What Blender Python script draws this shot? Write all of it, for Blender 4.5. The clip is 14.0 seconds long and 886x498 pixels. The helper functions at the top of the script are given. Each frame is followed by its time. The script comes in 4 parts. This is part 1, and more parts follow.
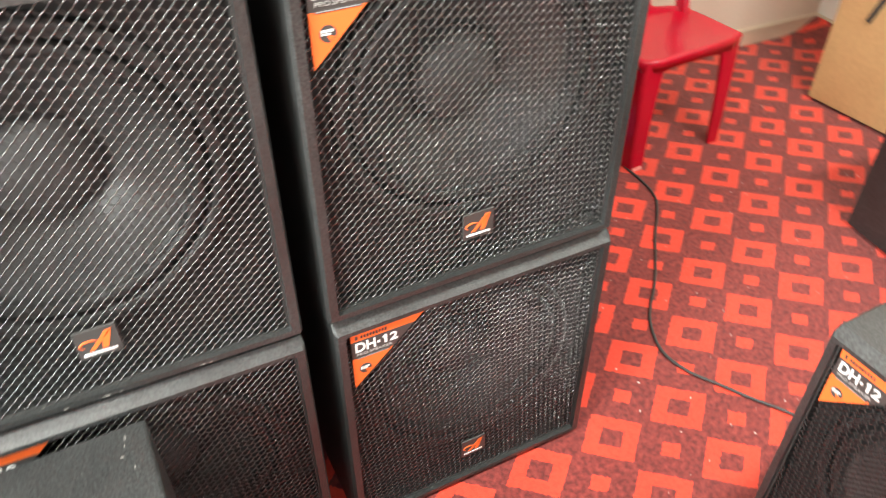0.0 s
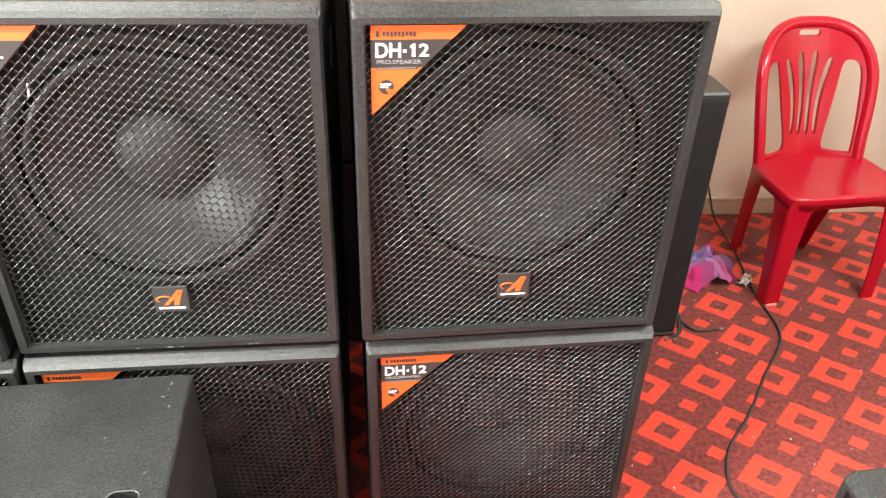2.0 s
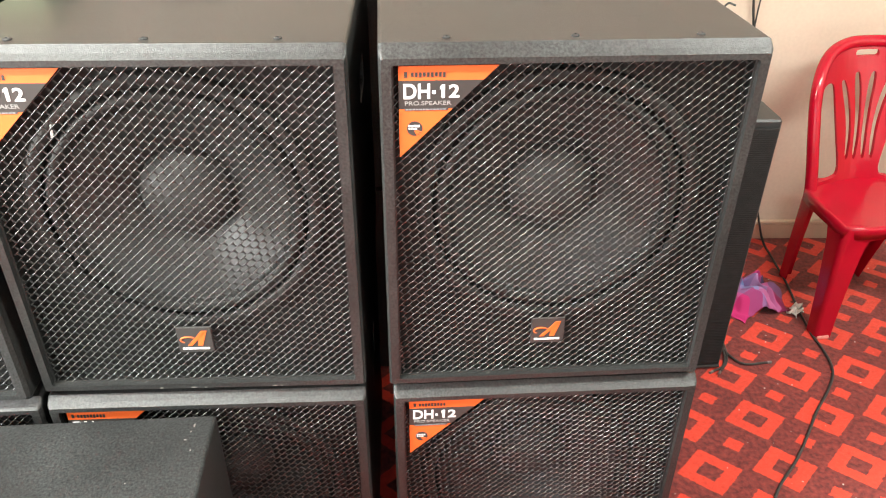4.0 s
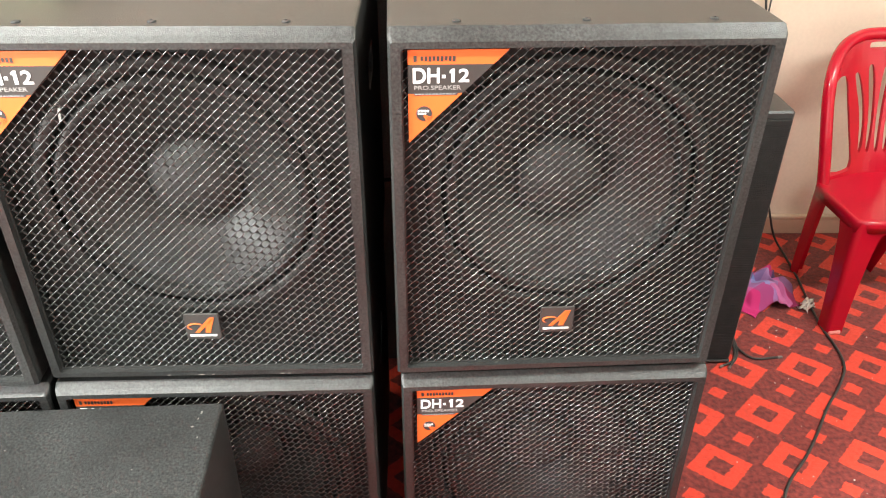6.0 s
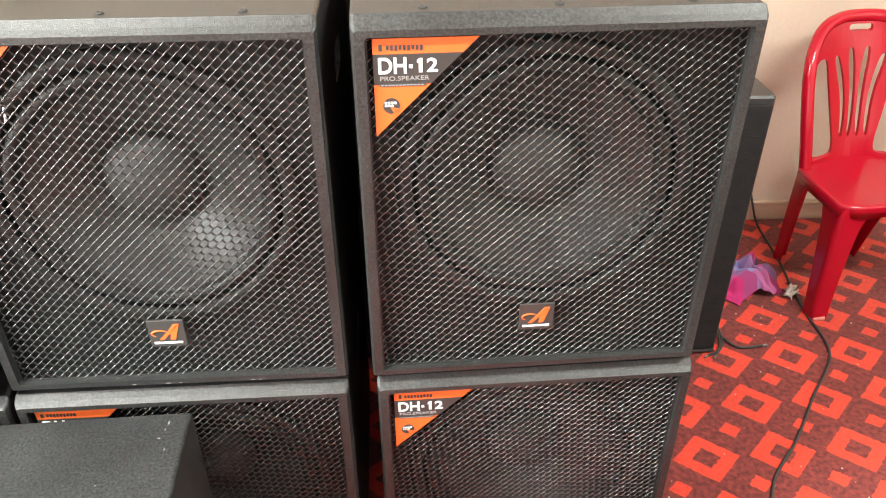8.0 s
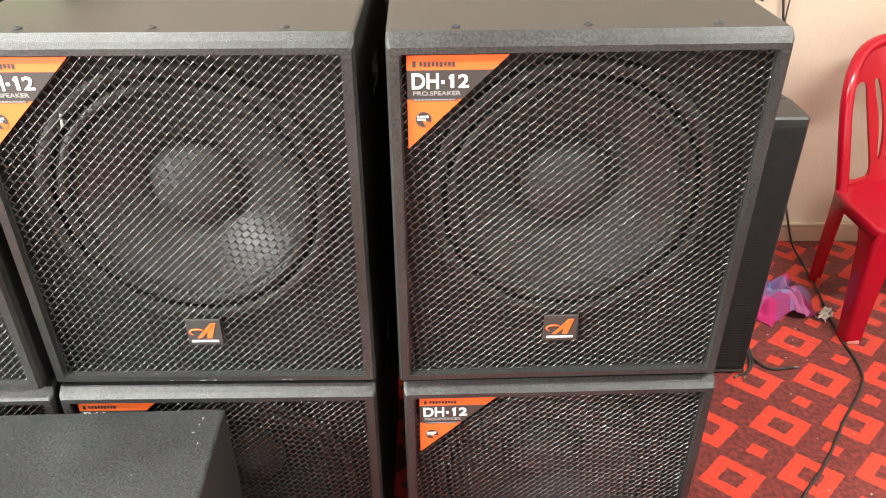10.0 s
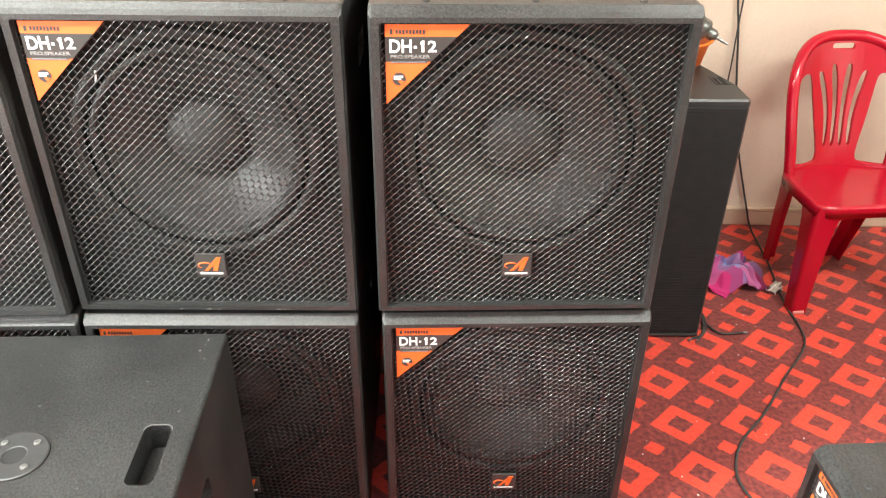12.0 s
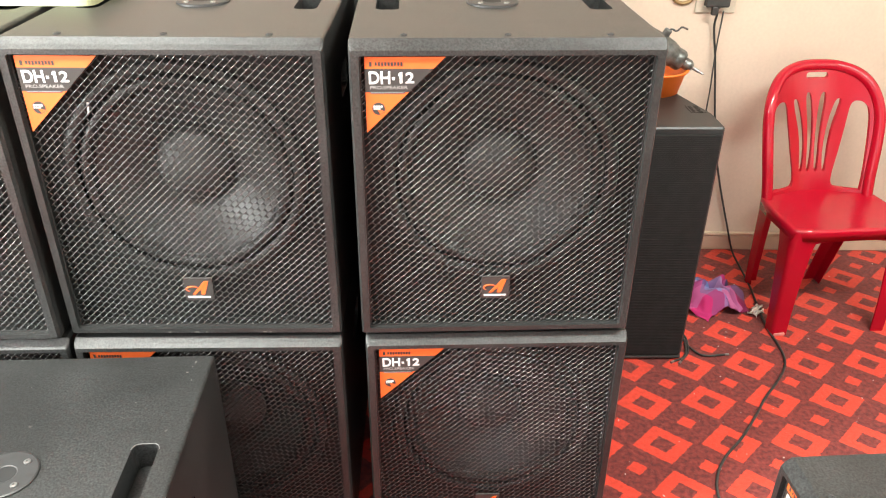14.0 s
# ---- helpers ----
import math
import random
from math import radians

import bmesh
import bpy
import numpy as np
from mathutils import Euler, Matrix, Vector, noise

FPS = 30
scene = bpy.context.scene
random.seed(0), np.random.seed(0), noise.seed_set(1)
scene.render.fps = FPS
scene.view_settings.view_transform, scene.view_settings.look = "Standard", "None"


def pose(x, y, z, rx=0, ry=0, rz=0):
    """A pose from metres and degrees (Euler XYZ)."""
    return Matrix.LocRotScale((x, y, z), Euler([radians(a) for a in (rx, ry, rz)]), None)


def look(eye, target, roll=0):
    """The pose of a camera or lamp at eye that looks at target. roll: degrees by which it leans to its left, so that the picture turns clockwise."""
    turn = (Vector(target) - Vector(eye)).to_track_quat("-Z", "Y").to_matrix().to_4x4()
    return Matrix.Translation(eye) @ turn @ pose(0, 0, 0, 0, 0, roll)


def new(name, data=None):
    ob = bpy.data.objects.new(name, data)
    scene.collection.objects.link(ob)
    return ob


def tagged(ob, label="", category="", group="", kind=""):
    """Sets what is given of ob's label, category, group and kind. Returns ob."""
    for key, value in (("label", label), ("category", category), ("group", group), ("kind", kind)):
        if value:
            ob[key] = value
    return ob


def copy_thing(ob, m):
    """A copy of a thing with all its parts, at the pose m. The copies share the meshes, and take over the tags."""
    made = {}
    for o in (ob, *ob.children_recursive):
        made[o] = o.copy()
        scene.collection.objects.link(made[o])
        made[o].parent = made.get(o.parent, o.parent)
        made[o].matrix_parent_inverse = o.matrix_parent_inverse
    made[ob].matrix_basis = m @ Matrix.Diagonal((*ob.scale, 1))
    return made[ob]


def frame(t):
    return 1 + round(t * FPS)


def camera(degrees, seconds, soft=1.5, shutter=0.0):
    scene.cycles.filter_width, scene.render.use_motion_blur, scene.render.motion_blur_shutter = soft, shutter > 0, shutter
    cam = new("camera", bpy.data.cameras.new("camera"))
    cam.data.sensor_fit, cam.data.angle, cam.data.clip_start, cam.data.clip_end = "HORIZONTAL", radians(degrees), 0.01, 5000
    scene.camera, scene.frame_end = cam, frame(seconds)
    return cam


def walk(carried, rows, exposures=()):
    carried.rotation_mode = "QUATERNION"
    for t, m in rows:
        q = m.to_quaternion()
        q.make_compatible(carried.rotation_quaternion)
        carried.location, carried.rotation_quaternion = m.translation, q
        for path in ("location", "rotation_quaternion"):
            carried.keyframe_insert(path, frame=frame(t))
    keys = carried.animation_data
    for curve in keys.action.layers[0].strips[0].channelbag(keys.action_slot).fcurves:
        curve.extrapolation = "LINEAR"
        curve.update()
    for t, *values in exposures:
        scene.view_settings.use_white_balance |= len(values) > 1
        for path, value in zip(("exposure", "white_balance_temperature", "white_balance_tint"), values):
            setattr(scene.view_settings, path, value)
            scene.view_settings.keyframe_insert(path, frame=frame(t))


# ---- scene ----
cam = camera(60.1, 14.0, soft=1.1, shutter=0.5)
PATH = [
    (0, (-0.204, -0.873, 1.491), (0.428, 0.519, 0.202), 0.0),
    (0.2, (-0.19, -0.912, 1.486), (0.355, 0.541, 0.224), 2.1),
    (0.5, (-0.184, -0.962, 1.482), (0.248, 0.578, 0.281), 3.2),
    (1, (-0.167, -1.085, 1.509), (0.135, 0.545, 0.39), 3.1),
    (1.5, (-0.103, -1.125, 1.53), (0.145, 0.539, 0.448), 2.1),
    (2, (0.021, -1.103, 1.504), (0.181, 0.574, 0.425), 1.9),
    (2.5, (0.095, -1.065, 1.501), (0.173, 0.623, 0.43), 1.2),
    (3, (0.059, -1.039, 1.528), (0.127, 0.655, 0.468), 1.1),
    (3.2, (0.041, -1.03, 1.53), (0.105, 0.663, 0.468), 1.0),
    (5.5, (0.054, -1.026, 1.517), (0.089, 0.661, 0.444), 0.3),
    (6, (0.044, -1.028, 1.511), (0.072, 0.658, 0.436), 0.5),
    (6.5, (0.048, -1.034, 1.513), (0.083, 0.651, 0.435), 0.7),
    (7, (0.065, -1.043, 1.498), (0.107, 0.638, 0.415), 0.5),
    (7.5, (0.063, -1.006, 1.495), (0.117, 0.673, 0.408), 0.2),
    (8, (0.062, -0.983, 1.492), (0.13, 0.691, 0.399), -0.1),
    (8.5, (0.064, -0.99, 1.503), (0.128, 0.69, 0.421), -0.3),
    (8.7, (0.062, -0.996, 1.514), (0.119, 0.685, 0.432), -0.4),
    (10.8, (0.117, -1.061, 1.503), (0.062, 0.638, 0.45), -0.0),
    (11, (0.138, -1.081, 1.505), (0.086, 0.618, 0.451), 0.1),
    (11.5, (0.146, -1.155, 1.516), (0.121, 0.549, 0.469), 0.6),
    (12, (0.116, -1.26, 1.519), (0.108, 0.447, 0.476), 0.8),
    (12.5, (0.147, -1.312, 1.537), (0.153, 0.405, 0.512), 0.8),
    (13, (0.162, -1.316, 1.538), (0.172, 0.414, 0.535), 0.8),
    (13.5, (0.154, -1.314, 1.537), (0.161, 0.426, 0.552), 0.8),
    (14, (0.146, -1.31, 1.535), (0.149, 0.435, 0.558), 0.6),
]
walk(cam, [(t, look(eye, target, roll)) for t, eye, target, roll in PATH], exposures=[(0.0, 0.95), (14.0, 0.95)])

# ---- world and light ----
world = bpy.data.worlds.new("world")
scene.world = world
world.use_nodes = True
wn = world.node_tree.nodes
sky = wn.new("ShaderNodeTexSky")
sky.sky_type = "NISHITA"
sky.sun_disc = False
sky.sun_elevation, sky.sun_rotation = radians(48), radians(200)
world.node_tree.links.new(sky.outputs["Color"], wn["Background"].inputs["Color"])
wn["Background"].inputs["Strength"].default_value = 0.09

ROOM_W, ROOM_E, ROOM_S, ROOM_N, ROOM_H = -2.3, 2.72, -3.4, 1.465, 2.45


def area_lamp(name, at, target, sx, sy, watts, colour):
    lamp = bpy.data.lights.new(name, "AREA")
    lamp.shape, lamp.size, lamp.size_y, lamp.energy, lamp.color = "RECTANGLE", sx, sy, watts, colour
    ob = new(name, lamp)
    ob.matrix_world = look(at, target)
    return ob


# daylight through the wide shop front behind the camera and through the window in the west wall
area_lamp("shopfront_daylight", (-0.3, ROOM_S + 0.02, 1.35), (-0.3, 1.0, 1.3), 3.6, 2.0, 12, (1.0, 0.97, 0.92))
area_lamp("west_window_daylight", (ROOM_W + 0.02, -1.05, 1.35), (1.0, -1.0, 1.15), 1.5, 1.1, 100, (0.97, 1.0, 0.97))
# two lamps added under the ceiling, out of view, for light from above
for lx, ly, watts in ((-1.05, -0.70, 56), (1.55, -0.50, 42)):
    area_lamp("added_top_light", (lx, ly, ROOM_H - 0.075), (lx, ly, 0), 1.2, 0.12, watts, (0.96, 1.0, 0.93))


# ---- materials ----
def shader(name, colour, rough=0.5, metal=0.0, second=None, scale=8.0, grain=0.0, grain_scale=400.0, bump=0.0, bump_scale=300.0, spec=0.5, vary=0.0, rough_vary=0.08):
    """A principled material with slow stains towards a second colour, fine grain and relief, in object metres."""
    m = bpy.data.materials.new(name)
    m.use_nodes = True
    nodes, link = m.node_tree.nodes, m.node_tree.links.new
    b = nodes["Principled BSDF"]
    b.inputs["Roughness"].default_value, b.inputs["Metallic"].default_value = rough, metal
    b.inputs["Specular IOR Level"].default_value = spec
    co = nodes.new("ShaderNodeTexCoord").outputs["Object"]
    second = second or tuple(c * 0.8 for c in colour)
    stain = nodes.new("ShaderNodeTexNoise")
    stain.inputs["Scale"].default_value, stain.inputs["Detail"].default_value = scale, 5
    link(co, stain.inputs["Vector"])
    ramp = nodes.new("ShaderNodeValToRGB")
    ramp.color_ramp.elements[0].position, ramp.color_ramp.elements[1].position = 0.38, 0.66
    ramp.color_ramp.elements[0].color, ramp.color_ramp.elements[1].color = (*colour, 1), (*second, 1)
    link(stain.outputs["Fac"], ramp.inputs["Fac"])
    out = ramp.outputs["Color"]
    if grain:
        fine = nodes.new("ShaderNodeTexNoise")
        fine.inputs["Scale"].default_value, fine.inputs["Detail"].default_value = grain_scale, 3
        link(co, fine.inputs["Vector"])
        mr = nodes.new("ShaderNodeMapRange")
        mr.inputs["From Min"].default_value, mr.inputs["From Max"].default_value = 0.3, 0.7
        mr.inputs["To Min"].default_value, mr.inputs["To Max"].default_value = 1 - grain, 1 + grain
        link(fine.outputs["Fac"], mr.inputs["Value"])
        mul = nodes.new("ShaderNodeVectorMath")
        mul.operation = "SCALE"
        link(out, mul.inputs[0]), link(mr.outputs["Result"], mul.inputs["Scale"])
        out = mul.outputs["Vector"]
    if vary:
        info = nodes.new("ShaderNodeObjectInfo")
        mv = nodes.new("ShaderNodeMapRange")
        mv.inputs["To Min"].default_value, mv.inputs["To Max"].default_value = 1 - vary, 1 + vary
        link(info.outputs["Random"], mv.inputs["Value"])
        mul2 = nodes.new("ShaderNodeVectorMath")
        mul2.operation = "SCALE"
        link(out, mul2.inputs[0]), link(mv.outputs["Result"], mul2.inputs["Scale"])
        out = mul2.outputs["Vector"]
    link(out, b.inputs["Base Color"])
    rr = nodes.new("ShaderNodeMapRange")
    rr.inputs["To Min"].default_value, rr.inputs["To Max"].default_value = max(0.02, rough - rough_vary), min(1, rough + rough_vary)
    link(stain.outputs["Fac"], rr.inputs["Value"])
    link(rr.outputs["Result"], b.inputs["Roughness"])
    if bump:
        n2 = nodes.new("ShaderNodeTexNoise")
        n2.inputs["Scale"].default_value, n2.inputs["Detail"].default_value = bump_scale, 2
        link(co, n2.inputs["Vector"])
        bp = nodes.new("ShaderNodeBump")
        bp.inputs["Strength"].default_value, bp.inputs["Distance"].default_value = bump, 0.001
        link(n2.outputs["Fac"], bp.inputs["Height"])
        link(bp.outputs["Normal"], b.inputs["Normal"])
    return m


def worn_paint(name, colour, rough):
    """Black orange-peel paint with pale scuffs in small patches."""
    m = shader(name, colour, rough, second=tuple(c * 1.5 for c in colour), scale=6, grain=0.7, grain_scale=260, bump=0.5, bump_scale=620)
    nodes, link = m.node_tree.nodes, m.node_tree.links.new
    b = nodes["Principled BSDF"]
    old = b.inputs["Base Color"].links[0].from_socket
    co = nodes.new("ShaderNodeTexCoord").outputs["Object"]
    sp = nodes.new("ShaderNodeTexNoise")
    sp.inputs["Scale"].default_value, sp.inputs["Detail"].default_value = 55, 6
    link(co, sp.inputs["Vector"])
    rp = nodes.new("ShaderNodeValToRGB")
    rp.color_ramp.elements[0].position, rp.color_ramp.elements[1].position = 0.715, 0.75
    rp.color_ramp.elements[1].color = (0.5, 0.5, 0.5, 1)
    link(sp.outputs["Fac"], rp.inputs["Fac"])
    mix = nodes.new("ShaderNodeMix")
    mix.data_type = "RGBA"
    mix.inputs["B"].default_value = (0.13, 0.125, 0.115, 1)
    link(rp.outputs["Color"], mix.inputs["Factor"]), link(old, mix.inputs["A"])
    link(mix.outputs["Result"], b.inputs["Base Color"])
    return m


PAINT = worn_paint("black_textured_paint", (0.020, 0.0205, 0.020), 0.39)
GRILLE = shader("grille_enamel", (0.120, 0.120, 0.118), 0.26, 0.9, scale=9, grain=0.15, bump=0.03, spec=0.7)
# same steel as the strands; the ties' shade is put into this darker colour
TIES_SHADED = shader("grille_enamel_shaded", (0.028, 0.028, 0.027), 0.42, scale=9, grain=0.15)
BAFFLE = shader("baffle_black", (0.008, 0.008, 0.008), 0.7, scale=10)
CONE = shader("pressed_paper_cone", (0.036, 0.036, 0.036), 0.37, second=(0.048, 0.048, 0.047), scale=14, grain=0.2, grain_scale=150, bump=0.3, bump_scale=120)
RUBBER = shader("rubber_surround", (0.022, 0.022, 0.022), 0.40, scale=20, bump=0.1)
CAP = shader("dust_cap_felt", (0.055, 0.055, 0.055), 0.6, scale=30, grain=0.2, grain_scale=200, bump=0.3)
ORANGE = shader("orange_sticker_print", (0.78, 0.135, 0.025), 0.5, second=(0.72, 0.12, 0.022), scale=12)
DARKPRINT = shader("dark_grey_print", (0.045, 0.042, 0.04), 0.42, scale=12)
WHITE = shader("white_print", (0.8, 0.8, 0.78), 0.45, scale=25)
CHIP = shader("bare_chipped_board", (0.19, 0.18, 0.165), 0.7, scale=60)
GREYPRINT = shader("pale_grey_print", (0.33, 0.33, 0.32), 0.45, scale=25)
STEEL = shader("dull_steel", (0.32, 0.32, 0.31), 0.38, 0.8, scale=40, bump=0.1)
DARKSTEEL = shader("dark_plated_steel", (0.035, 0.035, 0.035), 0.5, 0.1, scale=40)
REDPLASTIC = shader("glossy_red_plastic", (0.43, 0.004, 0.020), 0.20, second=(0.39, 0.004, 0.018), scale=7, bump=0.03, bump_scale=60)
PALEPLASTIC = shader("scuffed_pink_plastic", (0.75, 0.28, 0.25), 0.5, scale=60)
WALL = shader("cream_wall_paint", (0.66, 0.55, 0.44), 0.7, second=(0.61, 0.50, 0.40), scale=2.2, grain=0.03, grain_scale=90, bump=0.15, bump_scale=60)
WHITEWALL = shader("white_wall_paint", (0.78, 0.76, 0.70), 0.7, second=(0.72, 0.71, 0.65), scale=2, bump=0.12, bump_scale=60)
SKIRT = shader("cream_skirting", (0.66, 0.54, 0.40), 0.55, second=(0.55, 0.45, 0.33), scale=6, grain=0.05)
CEIL = shader("ceiling_white", (0.75, 0.74, 0.70), 0.8, scale=2)
CARD = shader("brown_cardboard", (0.52, 0.33, 0.15), 0.8, second=(0.47, 0.29, 0.13), scale=5, grain=0.06, grain_scale=60, bump=0.1)
CABLE = shader("black_cable_sheath", (0.04, 0.042, 0.04), 0.5, scale=30)
CONCRETE = shader("grey_paving", (0.32, 0.31, 0.29), 0.85, scale=2, grain=0.1)
BACKCAB = shader("smooth_black_paint", (0.02, 0.02, 0.02), 0.42, second=(0.03, 0.03, 0.03), scale=7, bump=0.2)
MESHCLOTH = shader("black_speaker_cloth", (0.010, 0.010, 0.010), 0.85, scale=30, bump=0.4, bump_scale=500)
ORANGEPLASTIC = shader("orange_plastic", (0.85, 0.19, 0.02), 0.4, second=(0.8, 0.17, 0.02), scale=15)
TRAYPLASTIC = shader("pale_green_plastic", (0.62, 0.63, 0.38), 0.4, scale=9)
GREYMETAL = shader("oily_cast_metal", (0.16, 0.165, 0.155), 0.38, 0.5, second=(0.05, 0.05, 0.045), scale=45, bump=0.3, bump_scale=120)
IVORY = shader("ivory_plastic", (0.62, 0.56, 0.45), 0.45, scale=20)
BRASS = shader("aged_brass", (0.36, 0.24, 0.11), 0.4, 0.5, scale=30)
TISSUE = shader("crumpled_tissue", (0.78, 0.72, 0.66), 0.9, scale=60)


def carpet_material():
    """Woven carpet: red diamonds with dark hearts on a maroon ground, small red diamonds between."""
    m = bpy.data.materials.new("red_diamond_carpet")
    m.use_nodes = True
    nodes, link = m.node_tree.nodes, m.node_tree.links.new
    b = nodes["Principled BSDF"]
    co = nodes.new("ShaderNodeTexCoord").outputs["Object"]

    def math(op, a, c=None, d=None):
        n = nodes.new("ShaderNodeMath")
        n.operation = op
        for i, v in enumerate((a, c, d)):
            if v is None:
                continue
            if isinstance(v, (int, float)):
                n.inputs[i].default_value = v
            else:
                link(v, n.inputs[i])
        return n.outputs[0]

    def noise_of(scale, detail=2):
        n = nodes.new("ShaderNodeTexNoise")
        n.inputs["Scale"].default_value, n.inputs["Detail"].default_value = scale, detail
        link(co, n.inputs["Vector"])
        return n

    wob = noise_of(130, 2)
    off = nodes.new("ShaderNodeVectorMath")
    off.operation = "MULTIPLY_ADD"
    off.inputs[1].default_value, off.inputs[2].default_value = (0.011, 0.011, 0), (-0.0055, -0.0055, 0)
    link(wob.outputs["Color"], off.inputs[0])
    add = nodes.new("ShaderNodeVectorMath")
    link(co, add.inputs[0]), link(off.outputs["Vector"], add.inputs[1])
    sep = nodes.new("ShaderNodeSeparateXYZ")
    link(add.outputs["Vector"], sep.inputs[0])
    x, y = sep.outputs["X"], sep.outputs["Y"]
    ex, ey = math("SUBTRACT", x, 0.987), math("SUBTRACT", y, 0.143)
    s = math("ADD", math("MULTIPLY", ex, 5.036), math("MULTIPLY", ey, 0.36))
    r = math("SUBTRACT", math("MULTIPLY", ey, 5.64), math("MULTIPLY", ex, 0.21))
    fs = math("ABSOLUTE", math("SUBTRACT", s, math("ROUND", s)))
    fr = math("ABSOLUTE", math("SUBTRACT", r, math("ROUND", r)))
    d = math("ADD", fs, fr)
    big = math("LESS_THAN", d, 0.440)
    heart = math("LESS_THAN", d, 0.188)
    small = math("GREATER_THAN", d, 1 - 0.150)
    red = math("MAXIMUM", math("SUBTRACT", big, heart), small)
    # fine tufting and short dark streaks
    tuft = noise_of(420, 3)
    streak = noise_of(75, 4)
    dirt = noise_of(3.0, 5)
    cr = nodes.new("ShaderNodeValToRGB")
    cr.color_ramp.elements[0].position, cr.color_ramp.elements[1].position = 0.35, 0.7
    cr.color_ramp.elements[0].color, cr.color_ramp.elements[1].color = (0.11, 0.018, 0.016, 1), (0.26, 0.042, 0.034, 1)
    link(streak.outputs["Fac"], cr.inputs["Fac"])
    rr = nodes.new("ShaderNodeValToRGB")
    rr.color_ramp.elements[0].position, rr.color_ramp.elements[1].position = 0.25, 0.6
    rr.color_ramp.elements[0].color, rr.color_ramp.elements[1].color = (0.55, 0.040, 0.020, 1), (0.70, 0.058, 0.030, 1)
    link(streak.outputs["Fac"], rr.inputs["Fac"])
    mix = nodes.new("ShaderNodeMix")
    mix.data_type = "RGBA"
    link(red, mix.inputs["Factor"]), link(cr.outputs["Color"], mix.inputs["A"]), link(rr.outputs["Color"], mix.inputs["B"])
    g = math("ADD", math("MULTIPLY", tuft.outputs["Fac"], 0.5), math("MULTIPLY", dirt.outputs["Fac"], 0.5))
    g = math("ADD", g, 0.56)
    sc = nodes.new("ShaderNodeVectorMath")
    sc.operation = "SCALE"
    link(mix.outputs["Result"], sc.inputs[0]), link(g, sc.inputs["Scale"])
    link(sc.outputs["Vector"], b.inputs["Base Color"])
    b.inputs["Roughness"].default_value = 0.85
    b.inputs["Specular IOR Level"].default_value = 0.25
    b.inputs["Sheen Weight"].default_value = 0.25
    bp = nodes.new("ShaderNodeBump")
    bp.inputs["Strength"].default_value, bp.inputs["Distance"].default_value = 0.6, 0.002
    link(tuft.outputs["Fac"], bp.inputs["Height"])
    link(bp.outputs["Normal"], b.inputs["Normal"])
    return m


def cloth_material():
    """Cotton with broad woven checks in pink, lilac, pale blue and maroon."""
    m = bpy.data.materials.new("pink_checked_cotton")
    m.use_nodes = True
    nodes, link = m.node_tree.nodes, m.node_tree.links.new
    b = nodes["Principled BSDF"]
    uv = nodes.new("ShaderNodeUVMap").outputs["UV"]
    sep = nodes.new("ShaderNodeSeparateXYZ")
    link(uv, sep.inputs[0])
    made = []
    for axis, bands in (("X", ((0.0, (0.55, 0.02, 0.16)), (0.24, (0.20, 0.07, 0.20)), (0.38, (0.16, 0.26, 0.52)), (0.50, (0.36, 0.18, 0.36)), (0.70, (0.50, 0.03, 0.17)), (0.84, (0.07, 0.012, 0.05)))),
                        ("Y", ((0.0, (0.50, 0.03, 0.16)), (0.28, (0.34, 0.17, 0.36)), (0.52, (0.10, 0.09, 0.24)), (0.66, (0.56, 0.04, 0.20)), (0.86, (0.09, 0.02, 0.07))))):
        ramp = nodes.new("ShaderNodeValToRGB")
        ramp.color_ramp.interpolation = "CONSTANT"
        ramp.color_ramp.elements[0].color = (*bands[0][1], 1)
        ramp.color_ramp.elements[1].position, ramp.color_ramp.elements[1].color = bands[1][0], (*bands[1][1], 1)
        for pos, c in bands[2:]:
            ramp.color_ramp.elements.new(pos).color = (*c, 1)
        link(sep.outputs[axis], ramp.inputs["Fac"])
        made.append(ramp.outputs["Color"])
    mix = nodes.new("ShaderNodeMix")
    mix.data_type = "RGBA"
    mix.inputs["Factor"].default_value = 0.45
    link(made[0], mix.inputs["A"]), link(made[1], mix.inputs["B"])
    weave = nodes.new("ShaderNodeTexNoise")
    weave.inputs["Scale"].default_value = 90
    link(uv, weave.inputs["Vector"])
    bp = nodes.new("ShaderNodeBump")
    bp.inputs["Strength"].default_value, bp.inputs["Distance"].default_value = 0.3, 0.001
    link(weave.outputs["Fac"], bp.inputs["Height"]), link(bp.outputs["Normal"], b.inputs["Normal"])
    link(mix.outputs["Result"], b.inputs["Base Color"])
    b.inputs["Roughness"].default_value = 0.9
    return m


CARPET, CLOTH = carpet_material(), cloth_material()


# ---- mesh helpers ----
def part(name, bm, material, parent=None, label="", smooth=False):
    """Links a bmesh as one mesh object, under a thing or part if one is given."""
    me = bpy.data.meshes.new(name)
    bmesh.ops.recalc_face_normals(bm, faces=bm.faces[:])
    bm.to_mesh(me)
    bm.free()
    if smooth:
        me.polygons.foreach_set("use_smooth", [True] * len(me.polygons))
    me.materials.append(material)
    ob = new(name, me)
    if parent is not None:
        ob.parent = parent
    return tagged(ob, label)


def thing(name, m, label, category, group=""):
    ob = new(name)
    ob.matrix_basis = m
    ob.empty_display_size = 0.05
    return tagged(ob, label, category, group)


